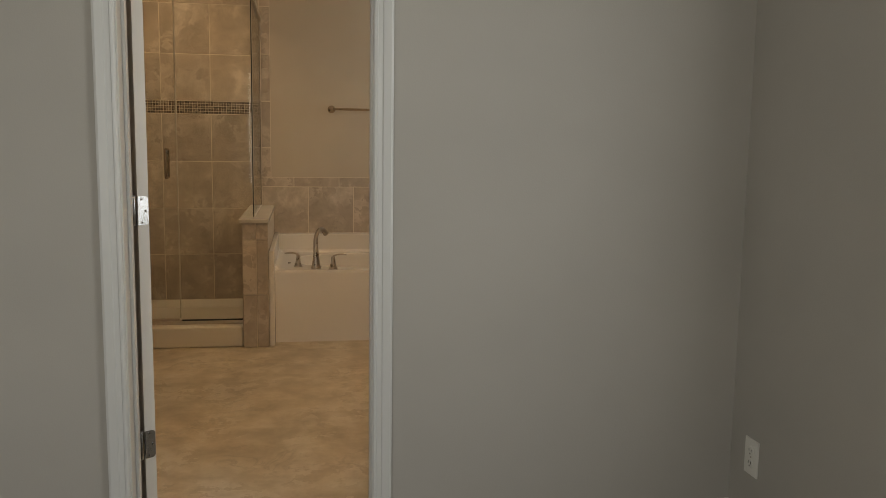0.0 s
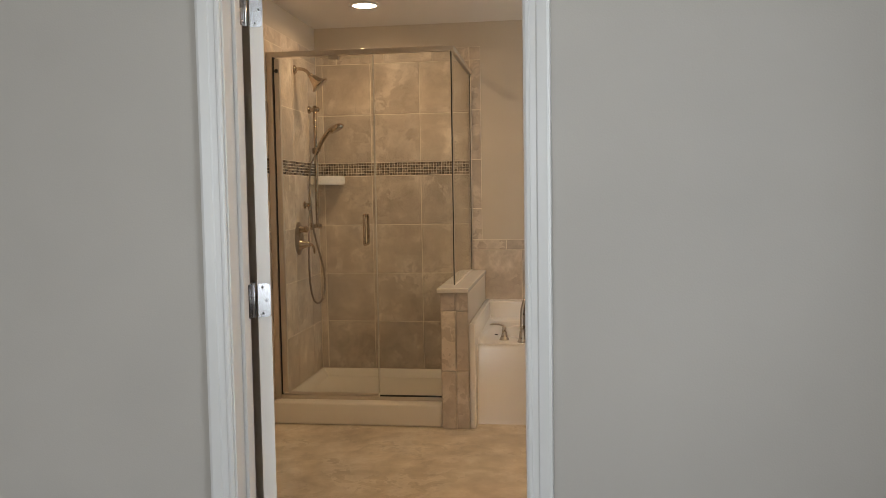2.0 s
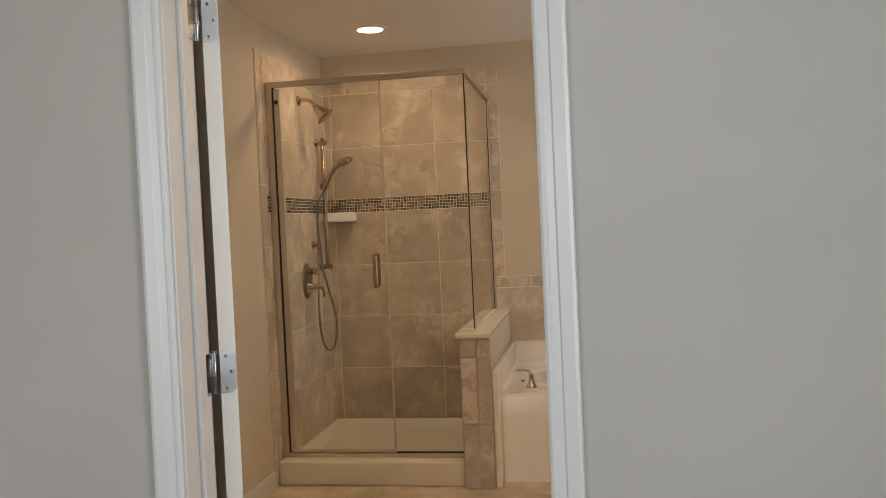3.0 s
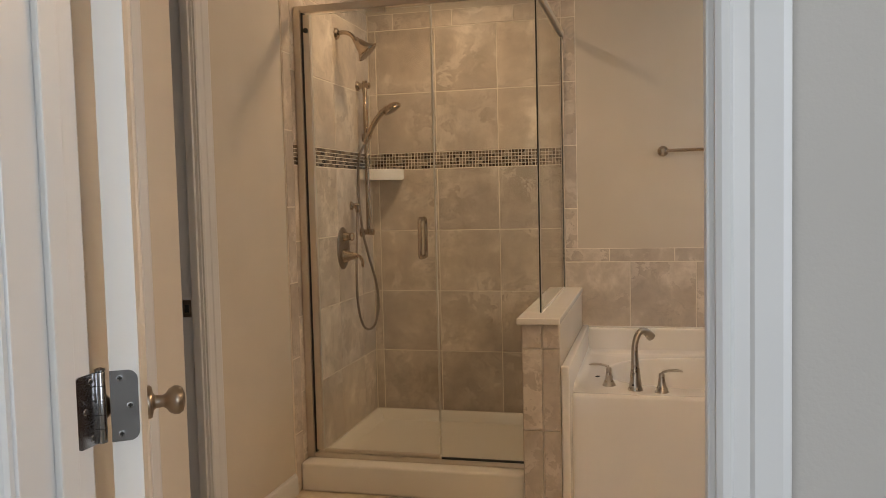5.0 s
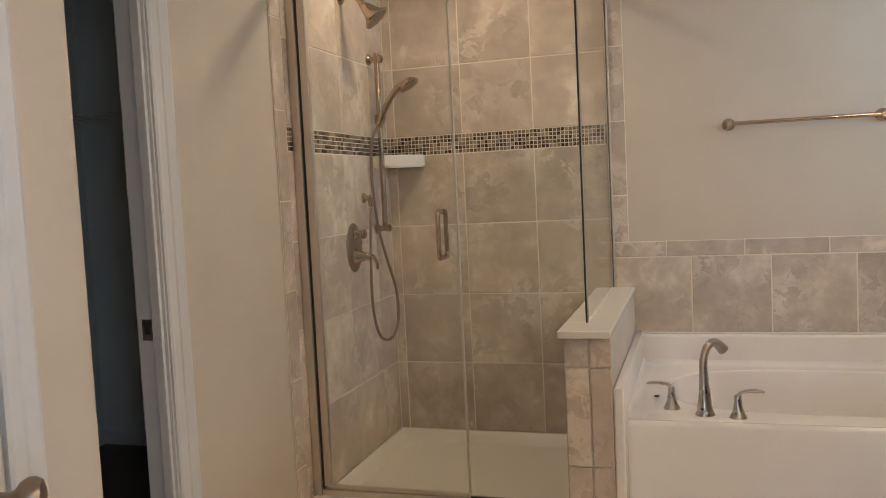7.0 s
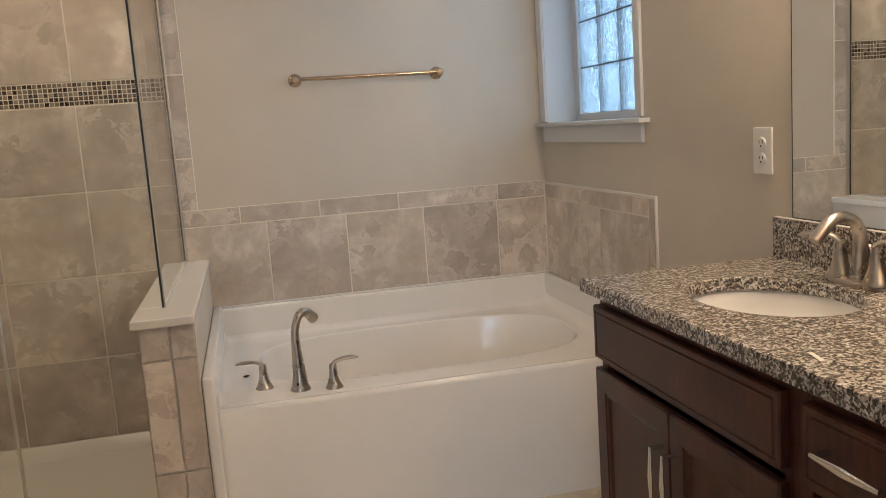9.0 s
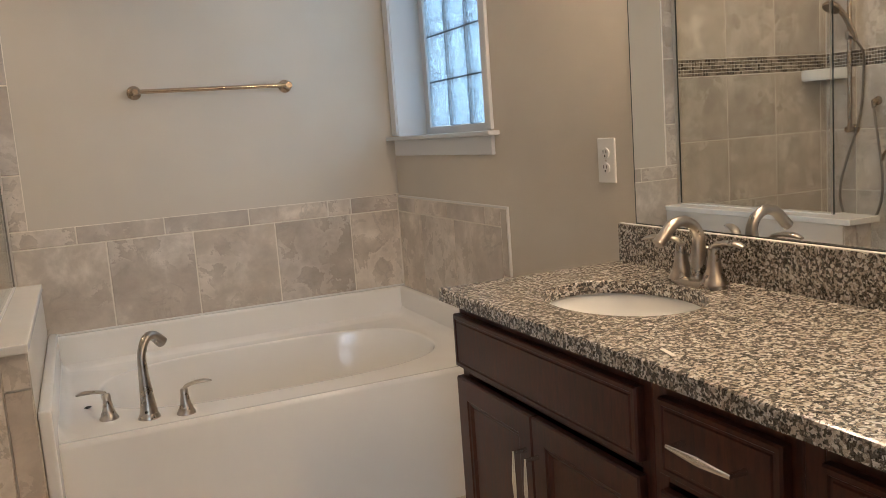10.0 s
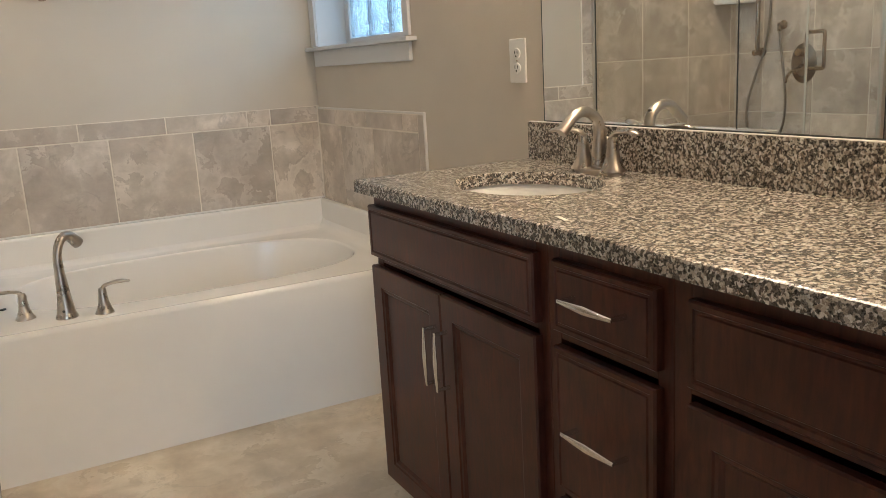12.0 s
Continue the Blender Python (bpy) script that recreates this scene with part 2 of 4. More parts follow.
WOOD, GRANITE, MOSAIC, GLASS, BLOCK, MIRROR = wood_material(), granite_material(), mosaic_material(), clear_glass(), block_glass(), mirror_material()
GLASS_EDGE = paint("dark glass edge seal", (0.025, 0.03, 0.027), 0.3, 0.0, 0.05)
BED_CARPET, CLOSET_CARPET = carpet("bedroom carpet, beige", (0.42, 0.37, 0.3)), carpet("closet carpet, dark taupe", (0.2, 0.17, 0.14))
LAWN = carpet("lawn", (0.07, 0.1, 0.035))
SHADE_GLASS = glowing("frosted shade glass", (1.0, 0.8, 0.56), 2.5)
LAMP_LENS = glowing("frosted lamp lens", (1.0, 0.86, 0.66), 9.0)


# ---- mesh helpers ----
def thing(name, base, label, category, group="", kind=""):
    """An empty at the base of a thing, which parents its parts."""
    ob = new(name)
    ob.location = base
    ob.empty_display_size = 0.05
    return tagged(ob, label, category, group, kind)


def finish(name, bm, mat, smooth=False):
    bmesh.ops.recalc_face_normals(bm, faces=bm.faces)
    me = bpy.data.meshes.new(name)
    bm.to_mesh(me)
    bm.free()
    for m in mat if isinstance(mat, (list, tuple)) else [mat]:
        me.materials.append(m)
    if smooth:
        me.polygons.foreach_set("use_smooth", [True] * len(me.polygons))
        me.set_sharp_from_angle(angle=radians(38))
    return new(name, me)


def part(name, bm, mat, parent, label="", smooth=False):
    """One mesh under a thing or under a part; its geometry is in world places."""
    ob = finish(name, bm, mat, smooth)
    ob.parent = parent
    if parent.parent is None:
        ob.matrix_parent_inverse = Matrix.Translation(parent.location).inverted()
    return tagged(ob, label)


def structure(name, bm, mat, label, category, smooth=False):
    return tagged(finish(name, bm, mat, smooth), label, category, "", "structure")


def box(lo, hi, bev=0.0, seg=2, bm=None):
    """A box between two corners, its edges rounded by bev, added to bm."""
    one = bmesh.new()
    bmesh.ops.create_cube(one, size=1)
    for v in one.verts:
        v.co = Vector((lo[i] + (v.co[i] + 0.5) * (hi[i] - lo[i]) for i in range(3)))
    if bev:
        bmesh.ops.bevel(one, geom=one.edges[:], offset=bev, segments=seg, profile=0.6, affect="EDGES")
    if bm is None:
        return one
    return join(bm, one)


def join(bm, other, m=None):
    me = bpy.data.meshes.new("tmp")
    other.to_mesh(me)
    other.free()
    if m:
        me.transform(m)
    bm.from_mesh(me)
    bpy.data.meshes.remove(me)
    return bm


def moved(bm, m):
    bmesh.ops.transform(bm, matrix=m, verts=bm.verts)
    return bm


def lathe(profile, m=None, n=28, close=True):
    """A turned shape round z from (radius, height) pairs."""
    bm = bmesh.new()
    rings = []
    for r, z in profile:
        rings.append([bm.verts.new((r * math.cos(2 * math.pi * i / n), r * math.sin(2 * math.pi * i / n), z)) for i in range(n)])
    for a, b in zip(rings, rings[1:]):
        for i in range(n):
            bm.faces.new((a[i], a[(i + 1) % n], b[(i + 1) % n], b[i]))
    if close:
        bm.faces.new(rings[0][::-1])
        bm.faces.new(rings[-1])
    return moved(bm, m) if m else bm


def smooth_line(pts, steps=6):
    """Catmull-Rom points through pts."""
    p = [Vector(q) for q in pts]
    p = [2 * p[0] - p[1], *p, 2 * p[-1] - p[-2]]
    out = []
    for i in range(1, len(p) - 2):
        for s in range(steps):
            t = s / steps
            a, b, c, d = p[i - 1:i + 3]
            out.append(0.5 * ((2 * b) + (c - a) * t + (2 * a - 5 * b + 4 * c - d) * t * t + (3 * b - a - 3 * c + d) * t ** 3))
    out.append(p[-2])
    return out


def tube(pts, radii, n=14, flat=1.0, up=None):
    """A round (or flattened) bar along points; radii one or one each."""
    pts = [Vector([float(c) for c in p]) for p in pts]
    if isinstance(radii, (int, float)):
        radii = [radii] * len(pts)
    radii = [float(r) for r in radii]
    bm = bmesh.new()
    rings = []
    side = None
    for i, p in enumerate(pts):
        t = (pts[min(i + 1, len(pts) - 1)] - pts[max(i - 1, 0)]).normalized()
        if side is None:
            ref = Vector(up) if up else (Vector((0, 0, 1)) if abs(t.z) < 0.9 else Vector((0, 1, 0)))
            side = t.cross(ref).normalized()
        else:
            side = (side - t * side.dot(t)).normalized()
        other = side.cross(t)
        rings.append([bm.verts.new(p + radii[i] * (side * math.cos(2 * math.pi * k / n) + other * flat * math.sin(2 * math.pi * k / n))) for k in range(n)])
    for a, b in zip(rings, rings[1:]):
        for k in range(n):
            bm.faces.new((a[k], a[(k + 1) % n], b[(k + 1) % n], b[k]))
    bm.faces.new(rings[0][::-1])
    bm.faces.new(rings[-1])
    return bm


def spread_radii(keys, count):
    xs = np.linspace(0, 1, count)
    return [float(v) for v in np.interp(xs, np.linspace(0, 1, len(keys)), keys)]


def extrude_profile(profile, place, length_from, length_to):
    """A moulding: closed outline of (u, v) points, swept from a to b; place(u, v, s) gives the world point."""
    bm = bmesh.new()
    a = [bm.verts.new(place(u, v, length_from)) for u, v in profile]
    b = [bm.verts.new(place(u, v, length_to)) for u, v in profile]
    n = len(profile)
    for i in range(n):
        bm.faces.new((a[i], a[(i + 1) % n], b[(i + 1) % n], b[i]))
    bm.faces.new(a[::-1])
    bm.faces.new(b)
    return bm


def wall_with_opening(lo, hi, axis, openings):
    """A wall box whose openings (a0, a1, z0, z1) along the axis go through it, as one mesh of butted boxes."""
    bm = bmesh.new()
    along = 0 if axis == "x" else 1
    cur = lo[along]

    def piece(a0, a1, z0, z1):
        if a1 - a0 < 1e-4 or z1 - z0 < 1e-4:
            return
        l, h = list(lo), list(hi)
        l[along], h[along], l[2], h[2] = a0, a1, z0, z1
        box(l, h, bm=bm)

    for a0, a1, z0, z1 in sorted(openings):
        piece(cur, a0, lo[2], hi[2])
        piece(a0, a1, lo[2], z0)
        piece(a0, a1, z1, hi[2])
        cur = a1
    piece(cur, hi[along], lo[2], hi[2])
    return bm


def ring_loft(u0, u1, v0, v1, rings, place, back):
    """A panel: nested rectangles (inset, depth) from the edge inwards, closed behind at depth back."""
    bm = bmesh.new()
    loops = []
    for inset, depth in [(0.0, back), *rings]:
        loops.append([bm.verts.new(place(u, v, depth)) for u, v in ((u0 + inset, v0 + inset), (u1 - inset, v0 + inset), (u1 - inset, v1 - inset), (u0 + inset, v1 - inset))])
    for a, b in zip(loops, loops[1:]):
        for i in range(4):
            bm.faces.new((a[i], a[(i + 1) % 4], b[(i + 1) % 4], b[i]))
    bm.faces.new(loops[-1])
    bm.faces.new(loops[0][::-1])
    return bm


CASING = [(0, 0), (0, 0.011), (0.006, 0.0145), (0.014, 0.0145), (0.017, 0.0115), (0.032, 0.0135), (0.036, 0.0165), (0.062, 0.0185), (0.07, 0.016), (0.073, 0.0)]


def casing(name, place_side, place_head, a0, a1, top, parent, width=1.0):
    """Two legs and a head of moulded trim round an opening from a0 to a1; u runs away from the opening."""
    prof = [(u * width, v) for u, v in CASING]
    for sign, a in ((-1, a0), (1, a1)):
        bm = extrude_profile(prof, lambda u, v, s, sign=sign, a=a: place_side(a + sign * (u + 0.005), v, s), 0.0, top + 0.005)
        part(name, bm, TRIM, parent)
    w = 0.073 * width + 0.005
    part(name, extrude_profile(prof, lambda u, v, s: place_head(s, v, top + 0.005 + u), a0 - w, a1 + w), TRIM, parent)


# ---- the large structure ----
structure("ground", box((-200, -200, -0.75), (200, 200, -0.6)), LAWN, "green lawn outside the house", "ground")
structure("floor_bathroom", box((-0.85, 3.47, -0.12), (1.848, 7.063, 0.0)), FLOOR_VINYL, "tan stone-look sheet vinyl bathroom floor", "floor")
structure("floor_bedroom", box((-2.6, -0.6, -0.12), (2.0, 3.47, 0.006), 0.004), BED_CARPET, "beige carpeted bedroom floor", "floor")
structure("floor_closet", box((-2.4, 4.05, -0.12), (-0.85, 6.88, 0.006), 0.004), CLOSET_CARPET, "dark taupe carpeted closet floor", "floor")
structure("ceiling_bathroom", box((-0.908, 3.46, CEIL), (2.068, 7.18, CEIL + 0.1)), CEIL_PAINT, "white painted bathroom ceiling", "ceiling")
structure("ceiling_bedroom", box((-2.72, -0.72, CEIL), (2.12, 3.456, CEIL + 0.1)), CEIL_PAINT, "white painted bedroom ceiling", "ceiling")
structure("ceiling_closet", box((-2.47, 3.98, CEIL), (-0.912, 6.95, CEIL + 0.1)), CEIL_PAINT, "white painted closet ceiling", "ceiling")

DOOR_L, DOOR_R, DOOR_TOP = 0.063, 0.787, 2.04
gap = (DOOR_L - 0.018, DOOR_R + 0.018, 0.0, DOOR_TOP + 0.018)
wall_bedroom = structure("wall_bedroom_north", wall_with_opening((-2.72, 3.40, 0), (2.12, 3.46, CEIL), "x", [gap]), BED_PAINT, "warm grey painted bedroom wall with a doorway", "wall")
wall_south = structure("wall_south", wall_with_opening((-0.5, 3.46, 0), (2.068, 3.52, CEIL), "x", [gap]), BATH_PAINT, "beige painted bathroom wall with a doorway", "wall")
structure("wall_bedroom_east", wall_with_opening((2.0, -0.6, 0), (2.12, 3.4, CEIL), "y", [(1.45, 2.35, 0.75, 2.15)]), BED_PAINT, "warm grey painted bedroom wall with a window opening", "wall")
structure("wall_bedroom_west", box((-2.72, -0.6, 0), (-2.6, 3.4, CEIL)), BED_PAINT, "warm grey painted bedroom wall", "wall")
# this unseen opening is added, placed and sized for the southern fill lamp
structure("wall_bedroom_south", wall_with_opening((-2.72, -0.72, 0), (2.12, -0.6, CEIL), "x", [(-1.9, 0.1, 0.64, 2.2)]), BED_PAINT, "warm grey painted bedroom wall with a window opening", "wall")

wall_jog = structure("wall_jog", wall_with_opening((-0.50, 3.52, 0), (-0.40, 4.482, CEIL), "y", [(3.62, 4.263, 0, 2.05)]), BATH_PAINT, "beige painted wall with a narrow closet doorway", "wall")
structure("wall_return", box((-0.908, 4.39, 0), (-0.50, 4.49, CEIL)), BATH_PAINT, "beige painted return wall", "wall")
wall_west = structure("wall_west", wall_with_opening((-0.874, 4.49, 0), (-0.786, 7.063, CEIL), "y", [(4.6, 5.255, 0, 2.06)]), BATH_PAINT, "beige painted bathroom wall, tiled inside the shower", "wall")
wall_north = structure("wall_north", box((-0.908, 7.063, 0), (2.068, 7.18, CEIL)), BATH_PAINT, "beige painted bathroom wall, tiled in shower and round bathtub", "wall")
wall_east = structure("wall_east", wall_with_opening((1.848, 3.52, 0), (2.068, 7.063, CEIL), "y", [(6.13, 7.0, 1.239, 2.234)]), BATH_PAINT, "beige painted bathroom wall with a window", "wall")
structure("wall_closet_north", box((-2.47, 6.88, 0), (-0.908, 6.95, CEIL)), CLOSET_PAINT, "grey closet wall", "wall")
structure("wall_closet_west", box((-2.47, 4.05, 0), (-2.4, 6.88, CEIL)), CLOSET_PAINT, "grey closet wall", "wall")
structure("wall_closet_south", box((-2.47, 3.98, 0), (-0.908, 4.05, CEIL)), CLOSET_PAINT, "grey closet wall", "wall")

# baseboards
BASE = [(0, 0), (0.013, 0), (0.013, 0.068), (0.011, 0.078), (0.006, 0.084), (0.004, 0.092), (0, 0.092)]


def baseboard(axis, plane, sign, a, b, high=1.0):
    profile = [(u, v * high) for u, v in BASE]
    if axis == "y":
        bm = extrude_profile(profile, lambda u, v, s: (plane + sign * u, s, v), a, b)
    else:
        bm = extrude_profile(profile, lambda u, v, s: (s, plane + sign * u, v), a, b)
    return structure("baseboard", bm, TRIM, "white painted baseboard", "baseboard")


baseboard("y", -0.786, 1, 5.342, 5.943)
baseboard("y", -0.4, 1, 4.345, 4.49)
baseboard("x", 6.88, -1, -2.4, -0.908)
baseboard("y", -2.4, 1, 4.05, 6.87)
baseboard("x", 3.40, -1, -2.6, DOOR_L - 0.08, 0.65)
baseboard("x", 3.40, -1, DOOR_R + 0.08, 2.0, 0.65)
baseboard("y", 2.0, -1, -0.6, 3.386, 0.65)

# ---- doorway between bedroom and bathroom ----
doorway = structure("door_frame_1", box((DOOR_L - 0.016, 3.396, 0), (DOOR_L, 3.521, DOOR_TOP + 0.016), 0.0015), TRIM, "white painted door frame with moulded casing", "door frame")
part("jamb", box((DOOR_R, 3.396, 0), (DOOR_R + 0.016, 3.521, DOOR_TOP + 0.016), 0.0015), TRIM, doorway)
part("head_jamb", box((DOOR_L, 3.396, DOOR_TOP), (DOOR_R, 3.521, DOOR_TOP + 0.016), 0.0015), TRIM, doorway)
for lo, hi in (((DOOR_L, 3.45, 0.008), (DOOR_L + 0.011, 3.482, DOOR_TOP)), ((DOOR_R - 0.009, 3.45, 0.008), (DOOR_R, 3.482, DOOR_TOP)), ((DOOR_L + 0.011, 3.45, DOOR_TOP - 0.011), (DOOR_R - 0.009, 3.482, DOOR_TOP))):
    part("door_stop", box(lo, hi, 0.003), TRIM, doorway)
casing("casing", lambda a, v, s: (a, 3.40 - v, s), lambda s, v, z: (s, 3.40 - v, z), DOOR_L, DOOR_R - 0.01, DOOR_TOP, doorway, 0.85)
casing("casing", lambda a, v, s: (a, 3.52 + v, s), lambda s, v, z: (s, 3.52 + v, z), DOOR_L - 0.013, DOOR_R, DOOR_TOP, doorway, 0.85)
structure("threshold", box((DOOR_L + 0.001, 3.455, 0.0), (DOOR_R - 0.001, 3.485, 0.012), 0.004), NICKEL_DARK, "narrow metal transition strip in the doorway", "threshold")

# closet doorway in the west wall
closet = structure("door_frame_2", box((-0.878, 5.235, 0), (-0.782, 5.253, 2.05), 0.0015), TRIM, "white painted closet door frame with moulded casing", "door frame")
part("jamb", box((-0.878, 4.602, 0), (-0.782, 4.62, 2.05), 0.0015), TRIM, closet)
part("head_jamb", box((-0.878, 4.62, 2.04), (-0.782, 5.235, 2.058), 0.0015), TRIM, closet)
part("door_stop", box((-0.821, 5.223, 0.008), (-0.791, 5.235, 2.04), 0.003), TRIM, closet)
strike = part("strike_plate", box((-0.861, 5.2325, 0.88), (-0.829, 5.2355, 0.94), 0.001), NICKEL_DARK, closet, "dull nickel strike plate")
# dark patch on the plate, coloured like the shaded hole
part("strike_hole", box((-0.853, 5.2315, 0.897), (-0.837, 5.233, 0.923)), SLOT, strike)
casing("casing", lambda a, v, s: (-0.786 + v, a, s), lambda s, v, z: (-0.786 + v, s, z), 4.62, 5.235, 2.04, closet, 1.28)

# narrow closet behind the open door: frame and closed slab
linen = structure("door_frame_3", box((-0.504, 4.248, 0), (-0.396, 4.263, 2.05), 0.0015), TRIM, "white painted narrow door frame", "door frame")
part("jamb", box((-0.504, 3.62, 0), (-0.396, 3.635, 2.05), 0.0015), TRIM, linen)
part("head_jamb", box((-0.504, 3.635, 2.035), (-0.396, 4.248, 2.05), 0.0015), TRIM, linen)
casing("casing", lambda a, v, s: (-0.40 + v, a, s), lambda s, v, z: (-0.40 + v, s, z), 3.635, 4.263, 2.035, linen)
structure("door_2", ring_loft(3.638, 4.245, 0.01, 2.03, [(0, 0.0), (0.11, 0.0), (0.125, 0.008), (0.16, 0.002)], lambda u, v, d: (-0.41 - d, u, v), 0.035), DOOR_PAINT, "closed white panel door of a narrow closet", "door")

# ---- the open door ----
DOOR_W, DOOR_T = 0.706, 0.035
door_at = pose(0.0762, 3.5395, 0.012, 0, 0, 123.3)


def on_door(u, w, z):
    return door_at @ Vector((u, -w, z))


door = thing("door_1", (0.0762, 3.5395, 0.0), "white painted two-panel door standing open", "door", "", "structure")
leaf = bmesh.new()
STILE = 0.115
for u0, u1, z0, z1 in ((0, STILE, 0, 2.02), (DOOR_W - STILE, DOOR_W, 0, 2.02), (STILE, DOOR_W - STILE, 0, 0.2), (STILE, DOOR_W - STILE, 0.87, 1.03), (STILE, DOOR_W - STILE, 1.89, 2.02)):
    box((u0, -DOOR_T, z0), (u1, 0, z1), bm=leaf)
bmesh.ops.remove_doubles(leaf, verts=leaf.verts, dist=1e-5)
leaf = part("leaf", moved(leaf, door_at), DOOR_PAINT, door)
for z0, z1 in ((0.2, 0.87), (1.03, 1.89)):
    rings = [(0, 0.0), (0.008, 0.004), (0.02, 0.011), (0.026, 0.011), (0.056, 0.004), (0.06, 0.0035)]
    part("panel", ring_loft(STILE, DOOR_W - STILE, z0, z1, rings, lambda u, v, d: on_door(u, DOOR_T - d, v), 0.02), DOOR_PAINT, door)
    part("panel", ring_loft(STILE, DOOR_W - STILE, z0, z1, rings, lambda u, v, d: on_door(u, d, v), 0.015), DOOR_PAINT, door)


def knob(side):
    prof = [(0.033, 0), (0.033, 0.004), (0.03, 0.008), (0.017, 0.0105), (0.0135, 0.014), (0.012, 0.028), (0.0155, 0.034), (0.0235, 0.04), (0.0285, 0.05), (0.0285, 0.058), (0.0235, 0.066), (0.012, 0.07), (0.001, 0.071)]
    m = door_at @ pose(DOOR_W - 0.088, -DOOR_T if side else 0, 0.877, 90 if side else -90)
    return lathe(prof, m)


part("door_knob", knob(True), NICKEL_DARK, door, "brushed nickel round door knob", True)
part("door_knob", knob(False), NICKEL_DARK, door, "brushed nickel round door knob", True)
part("latch_plate", moved(box((DOOR_W - 0.0005, -0.03, 0.847), (DOOR_W + 0.0015, -0.006, 0.907), 0.0004), door_at), NICKEL_DARK, door)


def round_plate(w, h, t, r, corners):
    """A plate in the u-z plane (thickness along -v) with rounded corners at the sides named."""
    bm = bmesh.new()
    pts = []
    for cu, cz, a0, on in ((w - r, h - r, 0, "r" in corners), (r, h - r, 90, "l" in corners), (r, r, 180, "l" in corners), (w - r, r, 270, "r" in corners)):
        if on:
            pts += [(cu + r * math.cos(radians(a0 + k * 15)), cz + r * math.sin(radians(a0 + k * 15))) for k in range(7)]
        else:
            pts.append((cu + r * (1 if cu > w / 2 else -1), cz + r * (1 if cz > h / 2 else -1)))
    f = bm.faces.new([bm.verts.new((u, 0, z)) for u, z in pts])
    out = bmesh.ops.extrude_face_region(bm, geom=[f])
    for v in out["geom"]:
        if isinstance(v, bmesh.types.BMVert):
            v.co.y -= t
    return bm


def cross(m):
    """A dark cross on a screw head; its colour paints in the recess's shade."""
    b = box((-0.0026, -0.0009, -0.0001), (0.0026, 0.0009, 0.0004))
    box((-0.0009, -0.0026, -0.0001), (0.0009, 0.0026, 0.00045), bm=b)
    return moved(b, m)


def hinge(z):
    h = 0.089
    hg = part("hinge", lathe([(0.0055, 0), (0.0062, 0.001), (0.0062, h - 0.001), (0.0055, h)], Matrix.Translation((0.0675, 3.533, z)), 14), STEEL, door, "satin steel butt hinge", True)
    for k in range(1, 5):
        part("knuckle_joint", lathe([(0.0064, 0), (0.0064, 0.0008)], Matrix.Translation((0.0675, 3.533, z + h * k / 5)), 14), SLOT, hg)
    part("pin_head", lathe([(0.0045, 0), (0.0068, 0.001), (0.0068, 0.003), (0.003, 0.005)], Matrix.Translation((0.0675, 3.533, z + h)), 14), STEEL, hg, "", True)
    # leaf on the door's edge, whose face looks back at the doorway
    edge = door_at @ pose(-0.0012, 0, z - 0.012, 0, 0, -90)
    part("hinge_leaf", moved(round_plate(0.033, h, 0.0022, 0.012, "r"), edge), STEEL, hg)
    for u, dz in ((0.012, 0.0095), (0.023, h / 2), (0.012, h - 0.0095)):
        part("screw", lathe([(0.0042, 0), (0.0042, 0.0006), (0.003, 0.0011)], edge @ pose(u, -0.0022, dz, 90), 12), STEEL, hg, "cross-head screw")
        part("screw_slot", cross(edge @ pose(u, -0.0033, dz, 90)), SLOT, hg)
    part("hinge_leaf", moved(round_plate(0.044, h, 0.002, 0.012, "r"), pose(DOOR_L, 3.532, z, 0, 0, -90) @ Matrix.Diagonal((1, -1, 1, 1))), STEEL, hg)
    for u, dz in ((0.014, 0.0095), (0.025, h / 2), (0.014, h - 0.0095)):
        part("screw", lathe([(0.0042, 0), (0.0042, 0.0006), (0.003, 0.0011)], pose(DOOR_L + 0.002, 3.532 - u, z + dz, 0, 90), 12), STEEL, hg, "cross-head screw")
        part("screw_slot", cross(pose(DOOR_L + 0.0031, 3.532 - u, z + dz, 0, 90)), SLOT, hg)
    return hg


for z in (0.242, 0.984, 1.736):
    hinge(z)


# ---- tiled walls ----
tile_mesh = {}


def tile_piece(w, h, mat, t=0.008):
    key = (round(w, 3), round(h, 3), mat.name)
    if key not in tile_mesh:
        bm = box((-w / 2, -t, -h / 2), (w / 2, 0, h / 2), 0.0014, 1)
        me = bpy.data.meshes.new("tile")
        bm.to_mesh(me)
        bm.free()
        me.materials.append(mat)
        tile_mesh[key] = me
    return tile_mesh[key]


JOINT = 0.0052


def tile_field(parent, face, us, vs):
    """Tiles between the grid lines us (along the wall) and vs (height). face: pose of the wall's plane, x along it, -y out of it."""
    for i in range(len(us) - 1):
        for k in range(len(vs) - 1):
            u0, u1, v0, v1 = us[i] + JOINT / 2, us[i + 1] - JOINT / 2, vs[k] + JOINT / 2, vs[k + 1] - JOINT / 2
            ob = new("tile", tile_piece(u1 - u0, v1 - v0, TILE))
            ob.parent = parent
            ob.matrix_basis = face @ pose((u0 + u1) / 2, 0, (v0 + v1) / 2, random.uniform(-0.12, 0.12), 0, random.uniform(-0.12, 0.12))


def grout_sheet(parent, face, u0, u1, v0, v1):
    part("grout", moved(box((u0, -0.0058, v0), (u1, 0, v1)), face), GROUT, parent)


